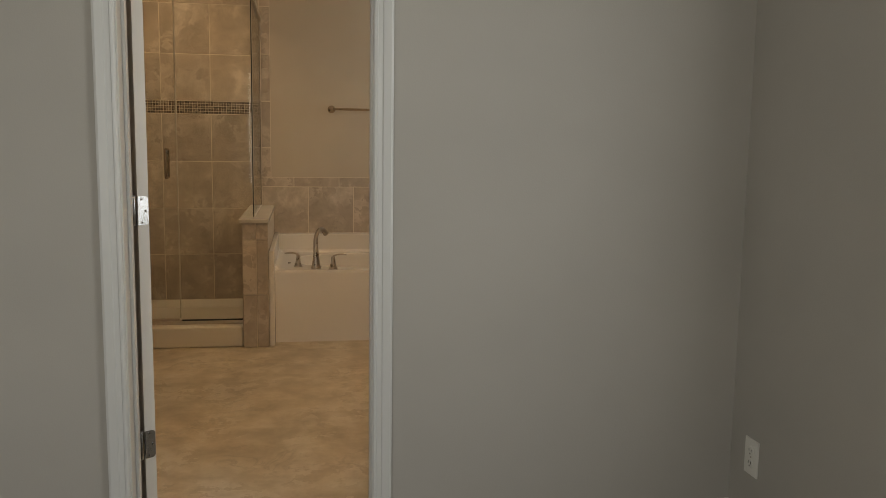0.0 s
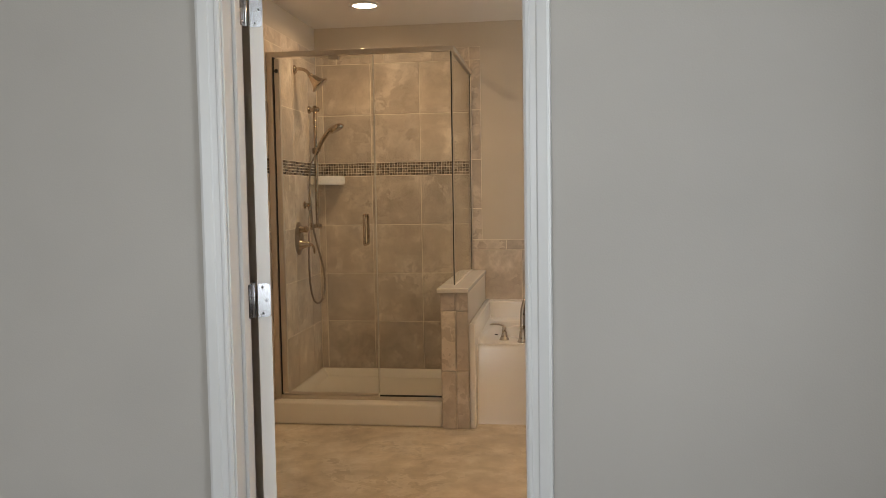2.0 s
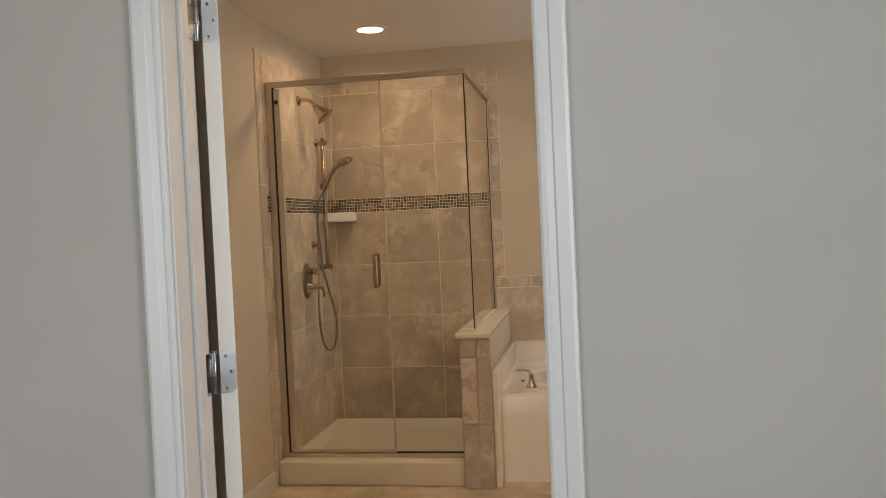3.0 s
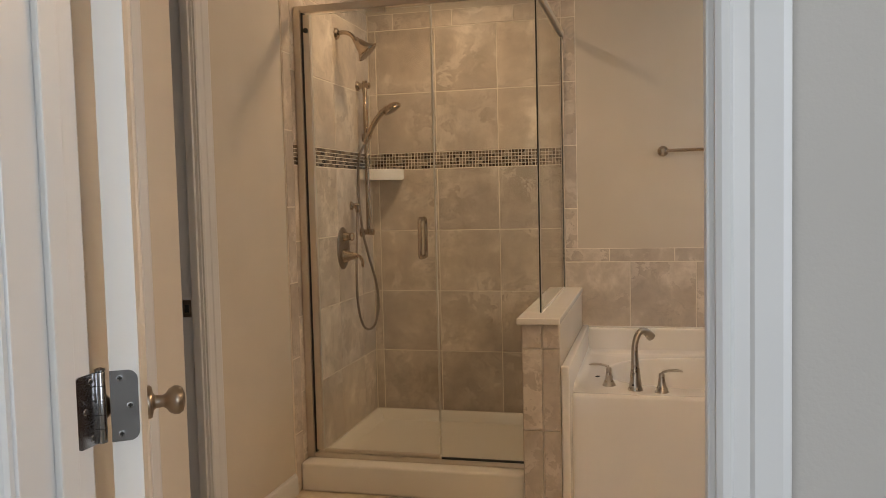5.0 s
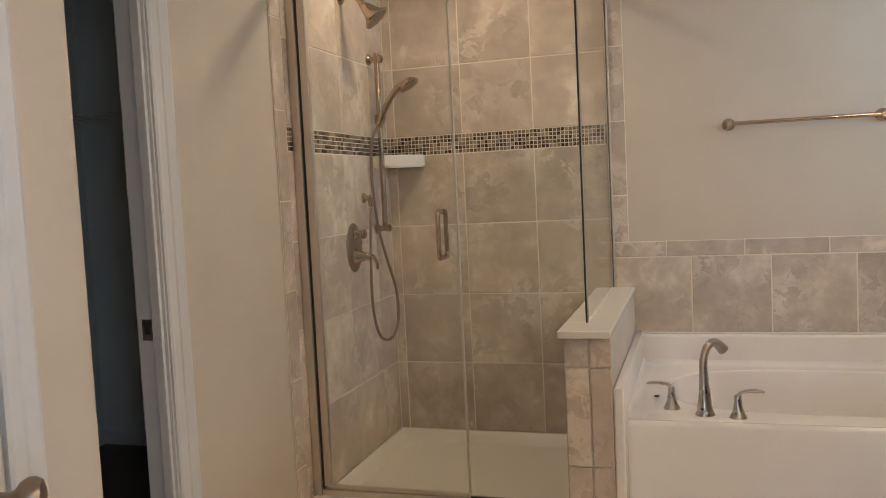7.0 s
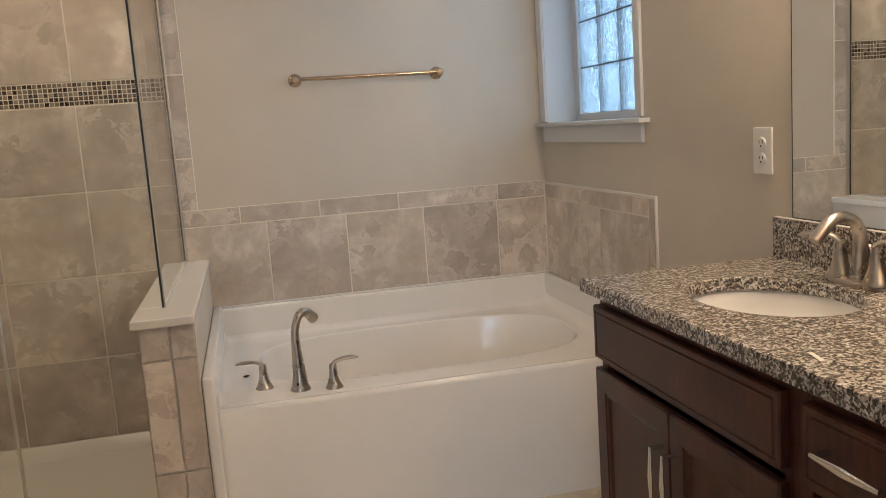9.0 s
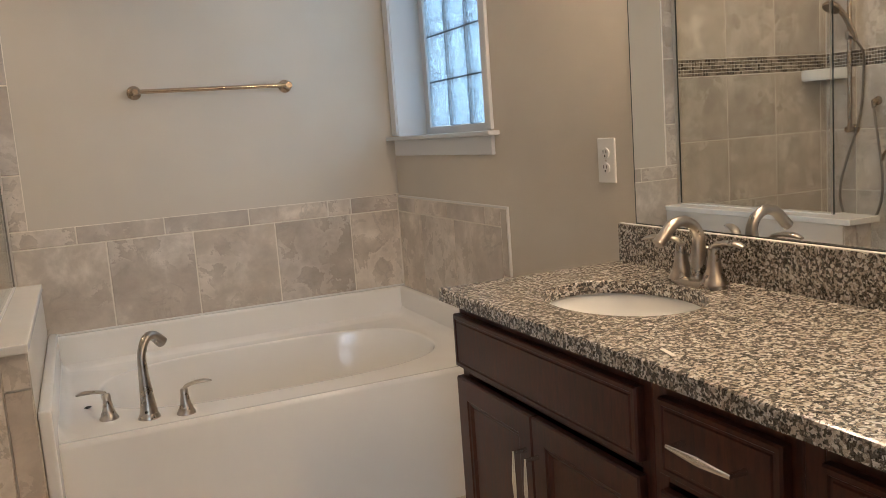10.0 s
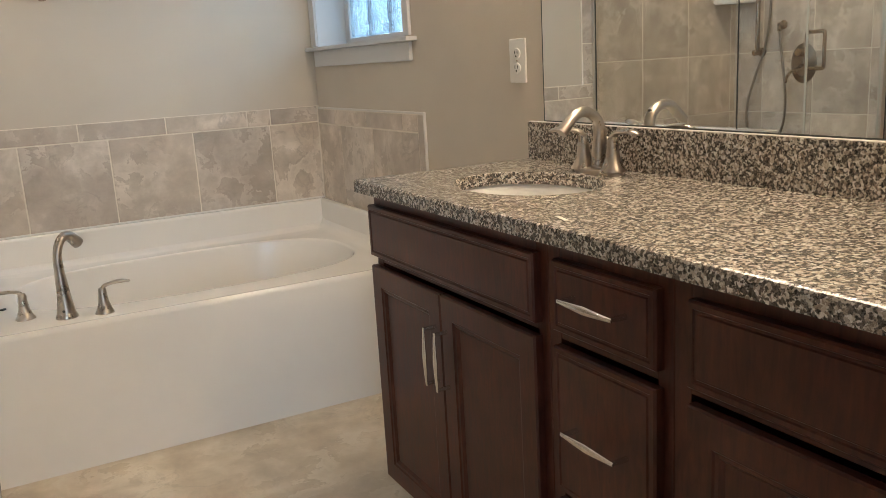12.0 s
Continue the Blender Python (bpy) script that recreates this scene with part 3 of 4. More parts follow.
NORTH = pose(0, 7.063, 0)
WEST = pose(-0.786, 0, 0, 0, 0, 90)
EAST = pose(1.848, 0, 0, 0, 0, -90)
ROWS_LOW = [0.1, 0.432, 0.765, 1.098, 1.432]
ROWS_HIGH = [1.522, 1.846, 2.19]
COLS = [-0.777, -0.733, -0.398, -0.06, 0.279]
grout_sheet(wall_north, NORTH, -0.786, 0.353, 0.06, 2.278)
grout_sheet(wall_north, NORTH, 0.353, 1.848, 0.5, 0.99)
tile_field(wall_north, NORTH, COLS, ROWS_LOW)
tile_field(wall_north, NORTH, COLS, ROWS_HIGH)
tile_field(wall_north, NORTH, [-0.777, -0.63, -0.3, 0.03, 0.279], [2.19, 2.278])
tile_field(wall_north, NORTH, [0.279, 0.353], [0.99, 1.2, 1.53, 1.86, 2.19, 2.278])
tile_field(wall_north, NORTH, [0.279, 0.287, 0.618, 0.947, 1.281, 1.613, 1.8380], [0.565, 0.92])
tile_field(wall_north, NORTH, [0.287, 0.515, 0.841, 1.177, 1.517, 1.62, 1.8380], [0.92, 0.99])
# west wall: u runs along y
LCOLS = [6.025, 6.193, 6.527, 6.86, 7.054]
grout_sheet(wall_west, WEST, 5.945, 7.055, 0.0, 2.278)
tile_field(wall_west, WEST, LCOLS, ROWS_LOW)
tile_field(wall_west, WEST, LCOLS, ROWS_HIGH)
tile_field(wall_west, WEST, [6.025, 6.33, 6.66, 7.054], [2.19, 2.278])
tile_field(wall_west, WEST, [5.945, 6.025], [0.0, 0.26, 0.59, 0.92, 1.25, 1.58, 1.91, 2.278])
# east wall: u runs against y
grout_sheet(wall_east, EAST, -7.055, -6.03, 0.45, 0.976)
tile_field(wall_east, EAST, [-7.054, -6.8, -6.47, -6.08], [0.5, 0.912])
tile_field(wall_east, EAST, [-7.054, -6.86, -6.53, -6.2, -6.08], [0.912, 0.976])
tile_field(wall_east, EAST, [-6.08, -6.036], [0.5, 0.74, 0.976])
part("edge_trim", box((1.8385, 6.026, 0.45), (1.848, 6.034, 0.984), 0.002), CAULK, wall_east, "white tile edge trim")
part("edge_trim", box((1.8395, 6.034, 0.976), (1.848, 7.05, 0.984), 0.002), CAULK, wall_east, "white tile edge trim")


def mosaic_band(parent, face, u0, u1):
    """Five rows of small square chips between the two courses of large tile; past counting, so one mesh."""
    n = int((u1 - u0) / 0.0178)
    step, rise, verts, faces = (u1 - u0) / n, 0.01776, [], []
    for i in range(n):
        for k in range(5):
            a, b = u0 + i * step + 0.0018, u0 + (i + 1) * step - 0.0018
            c, d = 1.4328 + k * rise + 0.0017, 1.4328 + (k + 1) * rise - 0.0017
            base = len(verts)
            for depth, q in ((0.0, 0.0), (-0.0072, 0.0), (-0.008, 0.001)):
                verts += [(a + q, depth, c + q), (b - q, depth, c + q), (b - q, depth, d - q), (a + q, depth, d - q)]
            for r in (0, 4):
                faces += [(base + r + j, base + r + (j + 1) % 4, base + r + 4 + (j + 1) % 4, base + r + 4 + j) for j in range(4)]
            faces.append((base + 8, base + 9, base + 10, base + 11))
    me = bpy.data.meshes.new("mosaic_chips")
    me.from_pydata([face @ Vector(v) for v in verts], [], faces)
    me.materials.append(MOSAIC)
    ob = new("mosaic_chips", me)
    ob.parent = parent
    tagged(ob, "brown glass and stone mosaic chips", "", "", "stuff")


mosaic_band(wall_north, NORTH, -0.777, 0.279)
mosaic_band(wall_west, WEST, 6.027, 7.054)

# ---- low wall between shower and bathtub ----
pony = structure("wall_low", box((0.223, 5.963, 0), (0.361, 7.055, 0.76)), GROUT, "low tiled wall between shower and bathtub", "wall")
FRONT, PW, PE = pose(0, 5.963, 0), pose(0.223, 0, 0, 0, 0, -90), pose(0.361, 0, 0, 0, 0, 90)
tile_field(pony, FRONT, [0.216, 0.299, 0.368], [0.0, 0.327, 0.66, 0.76])
tile_field(pony, PW, [-7.052, -6.86, -6.527, -6.193, -5.957], [0.1, 0.432, 0.76])
part("painted_side", box((0.361, 5.9635, 0.0), (0.3685, 7.05, 0.7595)), BATH_PAINT, pony, "beige painted side of the low wall")
structure("wall_cap", box((0.2, 5.927, 0.76), (0.374, 7.055, 0.786), 0.006, 3), CAP_STONE, "cream cultured marble cap on the low wall", "wall cap")

# ---- window of glass blocks ----
window = structure("window_1", wall_with_opening((1.978, 6.13, 1.239), (2.038, 7.0, 2.234), "y", [(6.175, 6.945, 1.269, 2.219)]), TRIM, "white framed window of wavy glass blocks", "window")
BW = 0.19
for i in range(4):
    for k in range(5):
        y0, z0 = 6.18 + i * BW, 1.269 + k * BW
        pane = part("glass_block", box((1.983, y0 + 0.003, z0 + 0.003), (2.033, y0 + BW - 0.003, z0 + BW - 0.003), 0.006, 2), BLOCK, window, "", True)
        pane.visible_shadow = False
for i in range(1, 4):
    part("mortar_joint", box((1.986, 6.18 + i * BW - 0.0028, 1.269), (2.03, 6.18 + i * BW + 0.0028, 2.219)), MORTAR, window)
for k in range(1, 5):
    part("mortar_joint", box((1.988, 6.175, 1.269 + k * BW - 0.0028), (2.028, 6.945, 1.269 + k * BW + 0.0028)), MORTAR, window)
part("window_reveal", box((1.843, 6.988, 1.241), (1.978, 6.9995, 2.232), 0.001), TRIM, window)
part("window_reveal", box((1.843, 6.1305, 1.241), (1.978, 6.142, 2.232), 0.001), TRIM, window)
part("window_reveal", box((1.843, 6.142, 2.221), (1.978, 6.988, 2.232), 0.001), TRIM, window)
part("window_casing", box((1.834, 6.992, 1.244), (1.8475, 7.05, 2.294), 0.003), TRIM, window)
part("window_casing", box((1.834, 6.095, 1.244), (1.8475, 6.138, 2.294), 0.003), TRIM, window)
part("window_casing", box((1.833, 6.095, 2.234), (1.8475, 7.05, 2.294), 0.003), TRIM, window)
part("window_sill", box((1.806, 6.06, 1.224), (1.978, 7.058, 1.2395), 0.004), TRIM, window)
part("sill_apron", box((1.832, 6.095, 1.158), (1.8475, 7.02, 1.224), 0.004), TRIM, window)


# ---- shower ----
pan = thing("shower_pan", (-0.3, 6.5, 0), "cream white acrylic shower base with a raised kerb", "shower pan")
bm = bmesh.new()
box((-0.776, 5.985, 0.0), (0.215, 6.145, 0.126), 0.012, 3, bm)
part("kerb", bm, PAN, pan, "", True)
bm = bmesh.new()
X0, X1, Y0, Y1 = -0.776, 0.215, 6.145, 7.054


def inset_rect(d):
    return [(X0 + d, Y0 + d * 0.7), (X1 - d, Y0 + d * 0.7), (X1 - d, Y1 - d), (X0 + d, Y1 - d)]


loops = []
for d, z in ((0.0, 0.0), (0.0, 0.1), (0.012, 0.102), (0.022, 0.094), (0.05, 0.05), (0.08, 0.044), (0.4, 0.034)):
    loops.append([bm.verts.new((x, y, z)) for x, y in inset_rect(d)])
for a, b in zip(loops, loops[1:]):
    for i in range(4):
        bm.faces.new((a[i], a[(i + 1) % 4], b[(i + 1) % 4], b[i]))
bm.faces.new(loops[-1])
part("basin", bm, PAN, pan, "", True)

screen = thing("shower_enclosure", (-0.25, 6.095, 0.126), "clear glass shower screen with satin nickel frame", "shower screen")
GX, GY, GT = 0.281, 6.087, 2.09


def sheet(pts, axis, at, t=0.008):
    """A glass pane from an outline in a plane; its edges carry the second material."""
    b = bmesh.new()
    mk = (lambda p, d: (p[0], at + d, p[1])) if axis == "y" else (lambda p, d: (at + d, p[0], p[1]))
    a = [b.verts.new(mk(p, -t / 2)) for p in pts]
    c = [b.verts.new(mk(p, t / 2)) for p in pts]
    b.faces.new(a[::-1])
    b.faces.new(c)
    for i in range(len(pts)):
        f = b.faces.new((a[i], a[(i + 1) % len(pts)], c[(i + 1) % len(pts)], c[i]))
        f.material_index = 1
    return b


EDGE = paint("green-grey glass edge", (0.6, 0.58, 0.5), 0.3, 0.0, 0.05)
door_pane = part("glass_door", sheet([(-0.703, 0.162), (-0.168, 0.162), (-0.168, GT - 0.01), (-0.703, GT - 0.01)], "y", GY), [GLASS, EDGE], screen, "clear hinged glass door")
pane_a = part("fixed_pane", sheet([(-0.16, 0.15), (0.211, 0.15), (0.211, 0.79), (GX - 0.006, 0.79), (GX - 0.006, GT), (-0.16, GT)], "y", GY), [GLASS, EDGE], screen)
pane_b = part("fixed_pane", sheet([(GY + 0.006, 0.79), (7.046, 0.79), (7.046, GT), (GY + 0.006, GT)], "x", GX), [GLASS, EDGE], screen)
for ob in (door_pane, pane_a, pane_b):
    ob.visible_shadow = False
# added dark strip: the glass corner refracts dark when seen from the front
part("corner_seal", box((GX - 0.0055, GY - 0.0045, 0.788), (GX + 0.0005, GY - 0.002, GT)), GLASS_EDGE, screen, "dark strip for the refracting glass corner")
part("wall_channel", box((GX - 0.009, 7.036, 0.788), (GX + 0.009, 7.055, GT), 0.002), FRAME_METAL, screen)
part("channel_seal", box((GX - 0.003, 7.033, 0.79), (GX + 0.003, 7.036, GT)), GLASS_EDGE, screen, "dark channel seal")
part("cap_seal", box((GX - 0.004, GY, 0.786), (GX + 0.004, 7.044, 0.7905)), CAULK, screen)
part("low_wall_seal", box((0.208, GY - 0.008, 0.149), (0.215, GY + 0.008, 0.76)), FRAME_METAL, screen)
part("side_post", box((-0.777, GY - 0.024, 0.126), (-0.744, GY + 0.024, GT + 0.01), 0.003), FRAME_METAL, screen)
part("hinge_rail", box((-0.735, GY - 0.015, 0.16), (-0.705, GY + 0.013, GT - 0.008), 0.004), FRAME_METAL, screen)
part("hinge_seal", box((-0.7435, GY - 0.014, 0.15), (-0.7355, GY + 0.014, GT)), GLASS_EDGE, screen)
part("header", box((-0.777, GY - 0.016, GT), (GX + 0.014, GY + 0.016, GT + 0.03), 0.003), FRAME_METAL, screen)
part("return_header", box((GX - 0.014, GY + 0.016, GT), (GX + 0.014, 7.055, GT + 0.03), 0.003), FRAME_METAL, screen)
part("sill_rail", box((-0.744, GY - 0.02, 0.126), (0.215, GY + 0.02, 0.149), 0.004), FRAME_METAL, screen)
part("door_sweep", box((-0.703, GY - 0.01, 0.15), (-0.17, GY + 0.01, 0.163), 0.003), FRAME_METAL, screen)
part("drip_seal", box((-0.158, GY - 0.021, 0.1492), (0.208, GY - 0.012, 0.158)), GLASS_EDGE, screen)
part("door_edge_seal", box((-0.1675, GY - 0.0045, 0.164), (-0.1625, GY + 0.0045, GT - 0.012)), EDGE, screen)
part("door_stop", lathe([(0.011, 0), (0.011, 0.012), (0.006, 0.016)], pose(-0.72, GY - 0.013, 2.012, 90), 16), GLASS_EDGE, screen, "dark rubber bumper", True)
part("header_catch", box((-0.42, GY - 0.006, GT - 0.022), (-0.36, GY + 0.006, GT), 0.002), FRAME_METAL, screen)
for side in (-1, 1):
    y = GY + side * 0.047
    pts = smooth_line([(-0.222, GY + side * 0.004, 1.187), (-0.222, y - side * 0.012, 1.187), (-0.222, y, 1.175), (-0.222, y, 1.107), (-0.222, y, 1.035), (-0.222, y - side * 0.012, 1.023), (-0.222, GY + side * 0.004, 1.023)], 5)
    part("door_handle", tube(pts, 0.0085), SHOWER_METAL, screen, "brushed nickel loop handle", True)

# shower head on its arm
SH = thing("wall_shower", (-0.778, 6.579, 2.095), "brushed nickel bell shower head on a wall arm", "shower")
part("flange", lathe([(0.03, 0), (0.03, 0.004), (0.024, 0.012), (0.013, 0.018)], pose(-0.778, 6.579, 2.095, 0, 90)), SHOWER_METAL, SH, "", True)
arm = smooth_line([(-0.773, 6.579, 2.095), (-0.738, 6.573, 2.098), (-0.698, 6.563, 2.085), (-0.666, 6.552, 2.052)])
part("arm", tube(arm, 0.0105), SHOWER_METAL, SH, "", True)
aim = Vector((0.66, 0.12, -0.74)).normalized()
m = Matrix.Translation((-0.668, 6.553, 2.056)) @ aim.to_track_quat("Z", "Y").to_matrix().to_4x4()
part("bell", lathe([(0.012, -0.006), (0.017, 0.0), (0.017, 0.014), (0.023, 0.02), (0.028, 0.04), (0.035, 0.06), (0.052, 0.08), (0.06, 0.087), (0.056, 0.092)], m), SHOWER_METAL, SH, "", True)
part("spray_face", lathe([(0.0555, 0.0915), (0.03, 0.0945), (0.001, 0.095)], m), NICKEL_DARK, SH, "", True)

# hand shower on a slide bar
HS = thing("hand_shower", (-0.778, 6.86, 1.098), "brushed nickel hand shower on a slide bar with hose", "hand shower")
BX, BY = -0.734, 6.862
part("slide_bar", tube([(BX, BY, 1.093), (BX, BY, 1.898)], 0.0125), SHOWER_METAL, HS, "", True)
for z in (1.1, 1.872):
    br = part("bracket", lathe([(0.026, 0), (0.025, 0.008), (0.015, 0.018), (0.013, 0.045), (0.017, 0.05), (0.017, 0.068), (0.011, 0.074)], pose(-0.778, BY, z, 0, 90)), SHOWER_METAL, HS, "", True)
part("slider", lathe([(0.018, 0), (0.023, 0.005), (0.023, 0.038), (0.018, 0.043)], Matrix.Translation((BX, BY, 1.578))), NICKEL_DARK, HS, "", True)
part("cradle", tube([(BX, BY - 0.01, 1.60), (BX + 0.02, BY - 0.03, 1.596), (BX + 0.034, BY - 0.045, 1.603)], [0.018, 0.017, 0.016]), NICKEL_DARK, HS, "", True)
hp = smooth_line([(BX + 0.012, BY - 0.052, 1.563), (BX + 0.034, BY - 0.046, 1.618), (BX + 0.07, BY - 0.036, 1.686), (BX + 0.105, BY - 0.03, 1.728), (BX + 0.135, BY - 0.028, 1.746)])
part("wand", tube(hp, spread_radii([0.011, 0.0145, 0.0145, 0.015, 0.018], len(hp))), SHOWER_METAL, HS, "", True)
aim = Vector((0.52, 0.04, -0.85)).normalized()
m = Matrix.Translation((BX + 0.148, BY - 0.024, 1.756)) @ aim.to_track_quat("Z", "Y").to_matrix().to_4x4()
part("spray_head", lathe([(0.012, -0.012), (0.03, -0.006), (0.045, 0.006), (0.05, 0.018), (0.047, 0.026)], m), SHOWER_METAL, HS, "", True)
part("spray_face", lathe([(0.0465, 0.0255), (0.03, 0.028), (0.001, 0.0285)], m), NICKEL_DARK, HS, "", True)
hose = smooth_line([(BX + 0.012, BY - 0.052, 1.568), (-0.75, 6.79, 1.5), (-0.763, 6.8, 1.4), (-0.764, 6.81, 1.25), (-0.76, 6.84, 1.1), (-0.745, 6.88, 0.97), (-0.715, 6.905, 0.818), (-0.705, 6.9, 0.7), (-0.708, 6.86, 0.62), (-0.715, 6.79, 0.592), (-0.725, 6.71, 0.62), (-0.735, 6.67, 0.718), (-0.74, 6.668, 0.868), (-0.744, 6.7, 1.068), (-0.744, 6.722, 1.208)], 8)
part("hose", tube(hose, 0.0068, 10), NICKEL_DARK, HS, "ribbed metal hose", True)
part("supply_elbow", lathe([(0.024, 0), (0.023, 0.006), (0.013, 0.012), (0.012, 0.036), (0.008, 0.044)], pose(-0.778, 6.722, 1.243, 0, 90)), SHOWER_METAL, HS, "", True)
part("hose_nut", lathe([(0.01, 0), (0.011, 0.004), (0.011, 0.036), (0.009, 0.04)], Matrix.Translation((-0.744, 6.722, 1.208))), SHOWER_METAL, HS, "", True)

# valve
VV = thing("shower_valve", (-0.778, 6.583, 0.928), "brushed nickel oval shower valve with two handles", "shower valve")
plate = lathe([(0.056, 0), (0.056, 0.003), (0.052, 0.008), (0.001, 0.01)], Matrix.Translation((-0.778, 6.583, 1.032)) @ pose(0, 0, 0, 0, 90) @ Matrix.Diagonal((1.9, 1.45, 1, 1)), 40)
part("escutcheon", plate, NICKEL_DARK, VV, "", True)
part("diverter_knob", lathe([(0.022, 0.006), (0.024, 0.012), (0.02, 0.02), (0.017, 0.042), (0.021, 0.048), (0.021, 0.055), (0.015, 0.06)], pose(-0.778, 6.583, 1.09, 0, 90)), SHOWER_METAL, VV, "", True)
part("lever_hub", lathe([(0.037, 0.006), (0.036, 0.012), (0.026, 0.03), (0.018, 0.055), (0.016, 0.07), (0.011, 0.076)], pose(-0.778, 6.583, 0.993, 0, 90)), SHOWER_METAL, VV, "", True)
lv = smooth_line([(-0.71, 6.583, 0.996), (-0.696, 6.6, 0.99), (-0.69, 6.62, 0.963), (-0.69, 6.625, 0.933)])
part("lever", tube(lv, spread_radii([0.009, 0.008, 0.0075, 0.006], len(lv))), SHOWER_METAL, VV, "", True)

# corner shelf
shelf = bmesh.new()
pts = [(-0.778, 7.055), (-0.59, 7.055), (-0.594, 7.03), (-0.628, 6.965), (-0.688, 6.905), (-0.753, 6.871), (-0.778, 6.867)]
f = shelf.faces.new([shelf.verts.new((x, y, 1.376)) for x, y in pts])
g = bmesh.ops.extrude_face_region(shelf, geom=[f])
for v in g["geom"]:
    if isinstance(v, bmesh.types.BMVert):
        v.co.z += 0.06
bmesh.ops.bevel(shelf, geom=[e for e in shelf.edges if abs(e.verts[0].co.z - e.verts[1].co.z) < 1e-5], offset=0.006, segments=2, affect="EDGES")
tagged(finish("corner_shelf", shelf, CAP_STONE, True), "white ceramic shower corner shelf", "shelf")

# ---- bathtub ----
tub = thing("bathtub", (1.08, 6.55, 0), "glossy white acrylic alcove bathtub with a plain apron", "bathtub")
TX0, TX1, TF, TB, DECK, LIP = 0.3698, 1.838, 6.1, 7.053, 0.446, 0.578
FOOT = 6.075
# sloping apron with a rounded top edge and the side upstands' fronts
prof = [(FOOT, 0.0), (FOOT + 0.012, 0.06), (TF - 0.006, 0.43), (TF - 0.003, 0.442), (TF + 0.002, 0.4495), (TF + 0.008, DECK), (TF + 0.03, DECK), (TF + 0.03, 0.0)]
strip = extrude_profile(prof, lambda u, v, s: (s, u, v), TX0 + 0.03, TX1 - 0.004)
part("apron", strip, ACRYLIC, tub, "", True)
bm = bmesh.new()
cx, cy = (TX0 + TX1) / 2, (TF + 0.03 + TB - 0.02) / 2
hx, hy = (TX1 - TX0) / 2 - 0.028, (TB - TF - 0.05) / 2
ox, oy, oa, ob_ = 1.13, 6.59, 0.6, 0.34
angles = sorted([2 * math.pi * i / 96 for i in range(96)] + [math.atan2(sy * hy, sx * hx) % (2 * math.pi) for sx in (-1, 1) for sy in (-1, 1)])


def rect_at(a, grow):
    c, s = math.cos(a), math.sin(a)
    k = min((hx + grow) / max(abs(c), 1e-9), (hy + grow) / max(abs(s), 1e-9))
    return cx + k * c, cy + k * s


def oval_at(a, k):
    c, s = math.cos(a), math.sin(a)
    r = (abs(c / oa) ** 2.9 + abs(s / ob_) ** 2.9) ** (-1 / 2.9)
    return ox + k * r * c, oy + k * r * s


loops = []
for grow, up in ((0.0, 0.055), (-0.008, 0.022), (-0.022, 0.006), (-0.045, 0.0)):
    loop = []
    for a in angles:
        x, y = rect_at(a, grow)
        at_front = rect_at(a, 0.0)[1] < TF + 0.0301
        loop.append(bm.verts.new((x, y, DECK + (0.0 if at_front else up))))
    loops.append(loop)
for k, z in ((1.03, DECK), (1.012, DECK - 0.0003), (1.006, DECK - 0.0015), (1.001, DECK - 0.0045), (0.998, DECK - 0.009), (0.99, DECK - 0.028), (0.965, DECK - 0.07), (0.9, DECK - 0.17), (0.85, DECK - 0.27), (0.78, DECK - 0.33), (0.66, DECK - 0.353), (0.35, DECK - 0.36)):
    loops.append([bm.verts.new((*oval_at(a, k), z)) for a in angles])
n = len(angles)
for a, b in zip(loops, loops[1:]):
    for i in range(n):
        bm.faces.new((a[i], a[(i + 1) % n], b[(i + 1) % n], b[i]))
bm.faces.new(loops[-1])
part("basin", bm, ACRYLIC, tub, "", True)
part("upstand", box((TX0, 5.968, 0.0), (TX0 + 0.034, TB, LIP + 0.012), 0.011, 3), ACRYLIC, tub, "", True)
part("upstand", box((TX0 + 0.02, TB - 0.03, 0.2), (TX1, TB, LIP), 0.014, 5), ACRYLIC, tub, "", True)
part("upstand", box((TX1 - 0.032, TF - 0.02, 0.0), (TX1, TB, LIP), 0.014, 5), ACRYLIC, tub, "", True)
part("caulk_bead", box((TX0 + 0.004, TB - 0.006, LIP - 0.001), (TX1, TB + 0.001, LIP + 0.006), 0.002), CAULK, tub, "white caulk bead")
part("deck_plug", lathe([(0.013, 0), (0.01, 0.004), (0.003, 0.006)], pose(0.485, 6.44, DECK, 0, 0, 40) @ Matrix.Diagonal((1.15, 0.8, 1, 1)), 3), SLOT, tub, "small dark triangular plug")
part("drain", lathe([(0.035, 0), (0.035, 0.003), (0.02, 0.006)], Matrix.Translation((0.8, 6.6, DECK - 0.359))), NICKEL, tub)


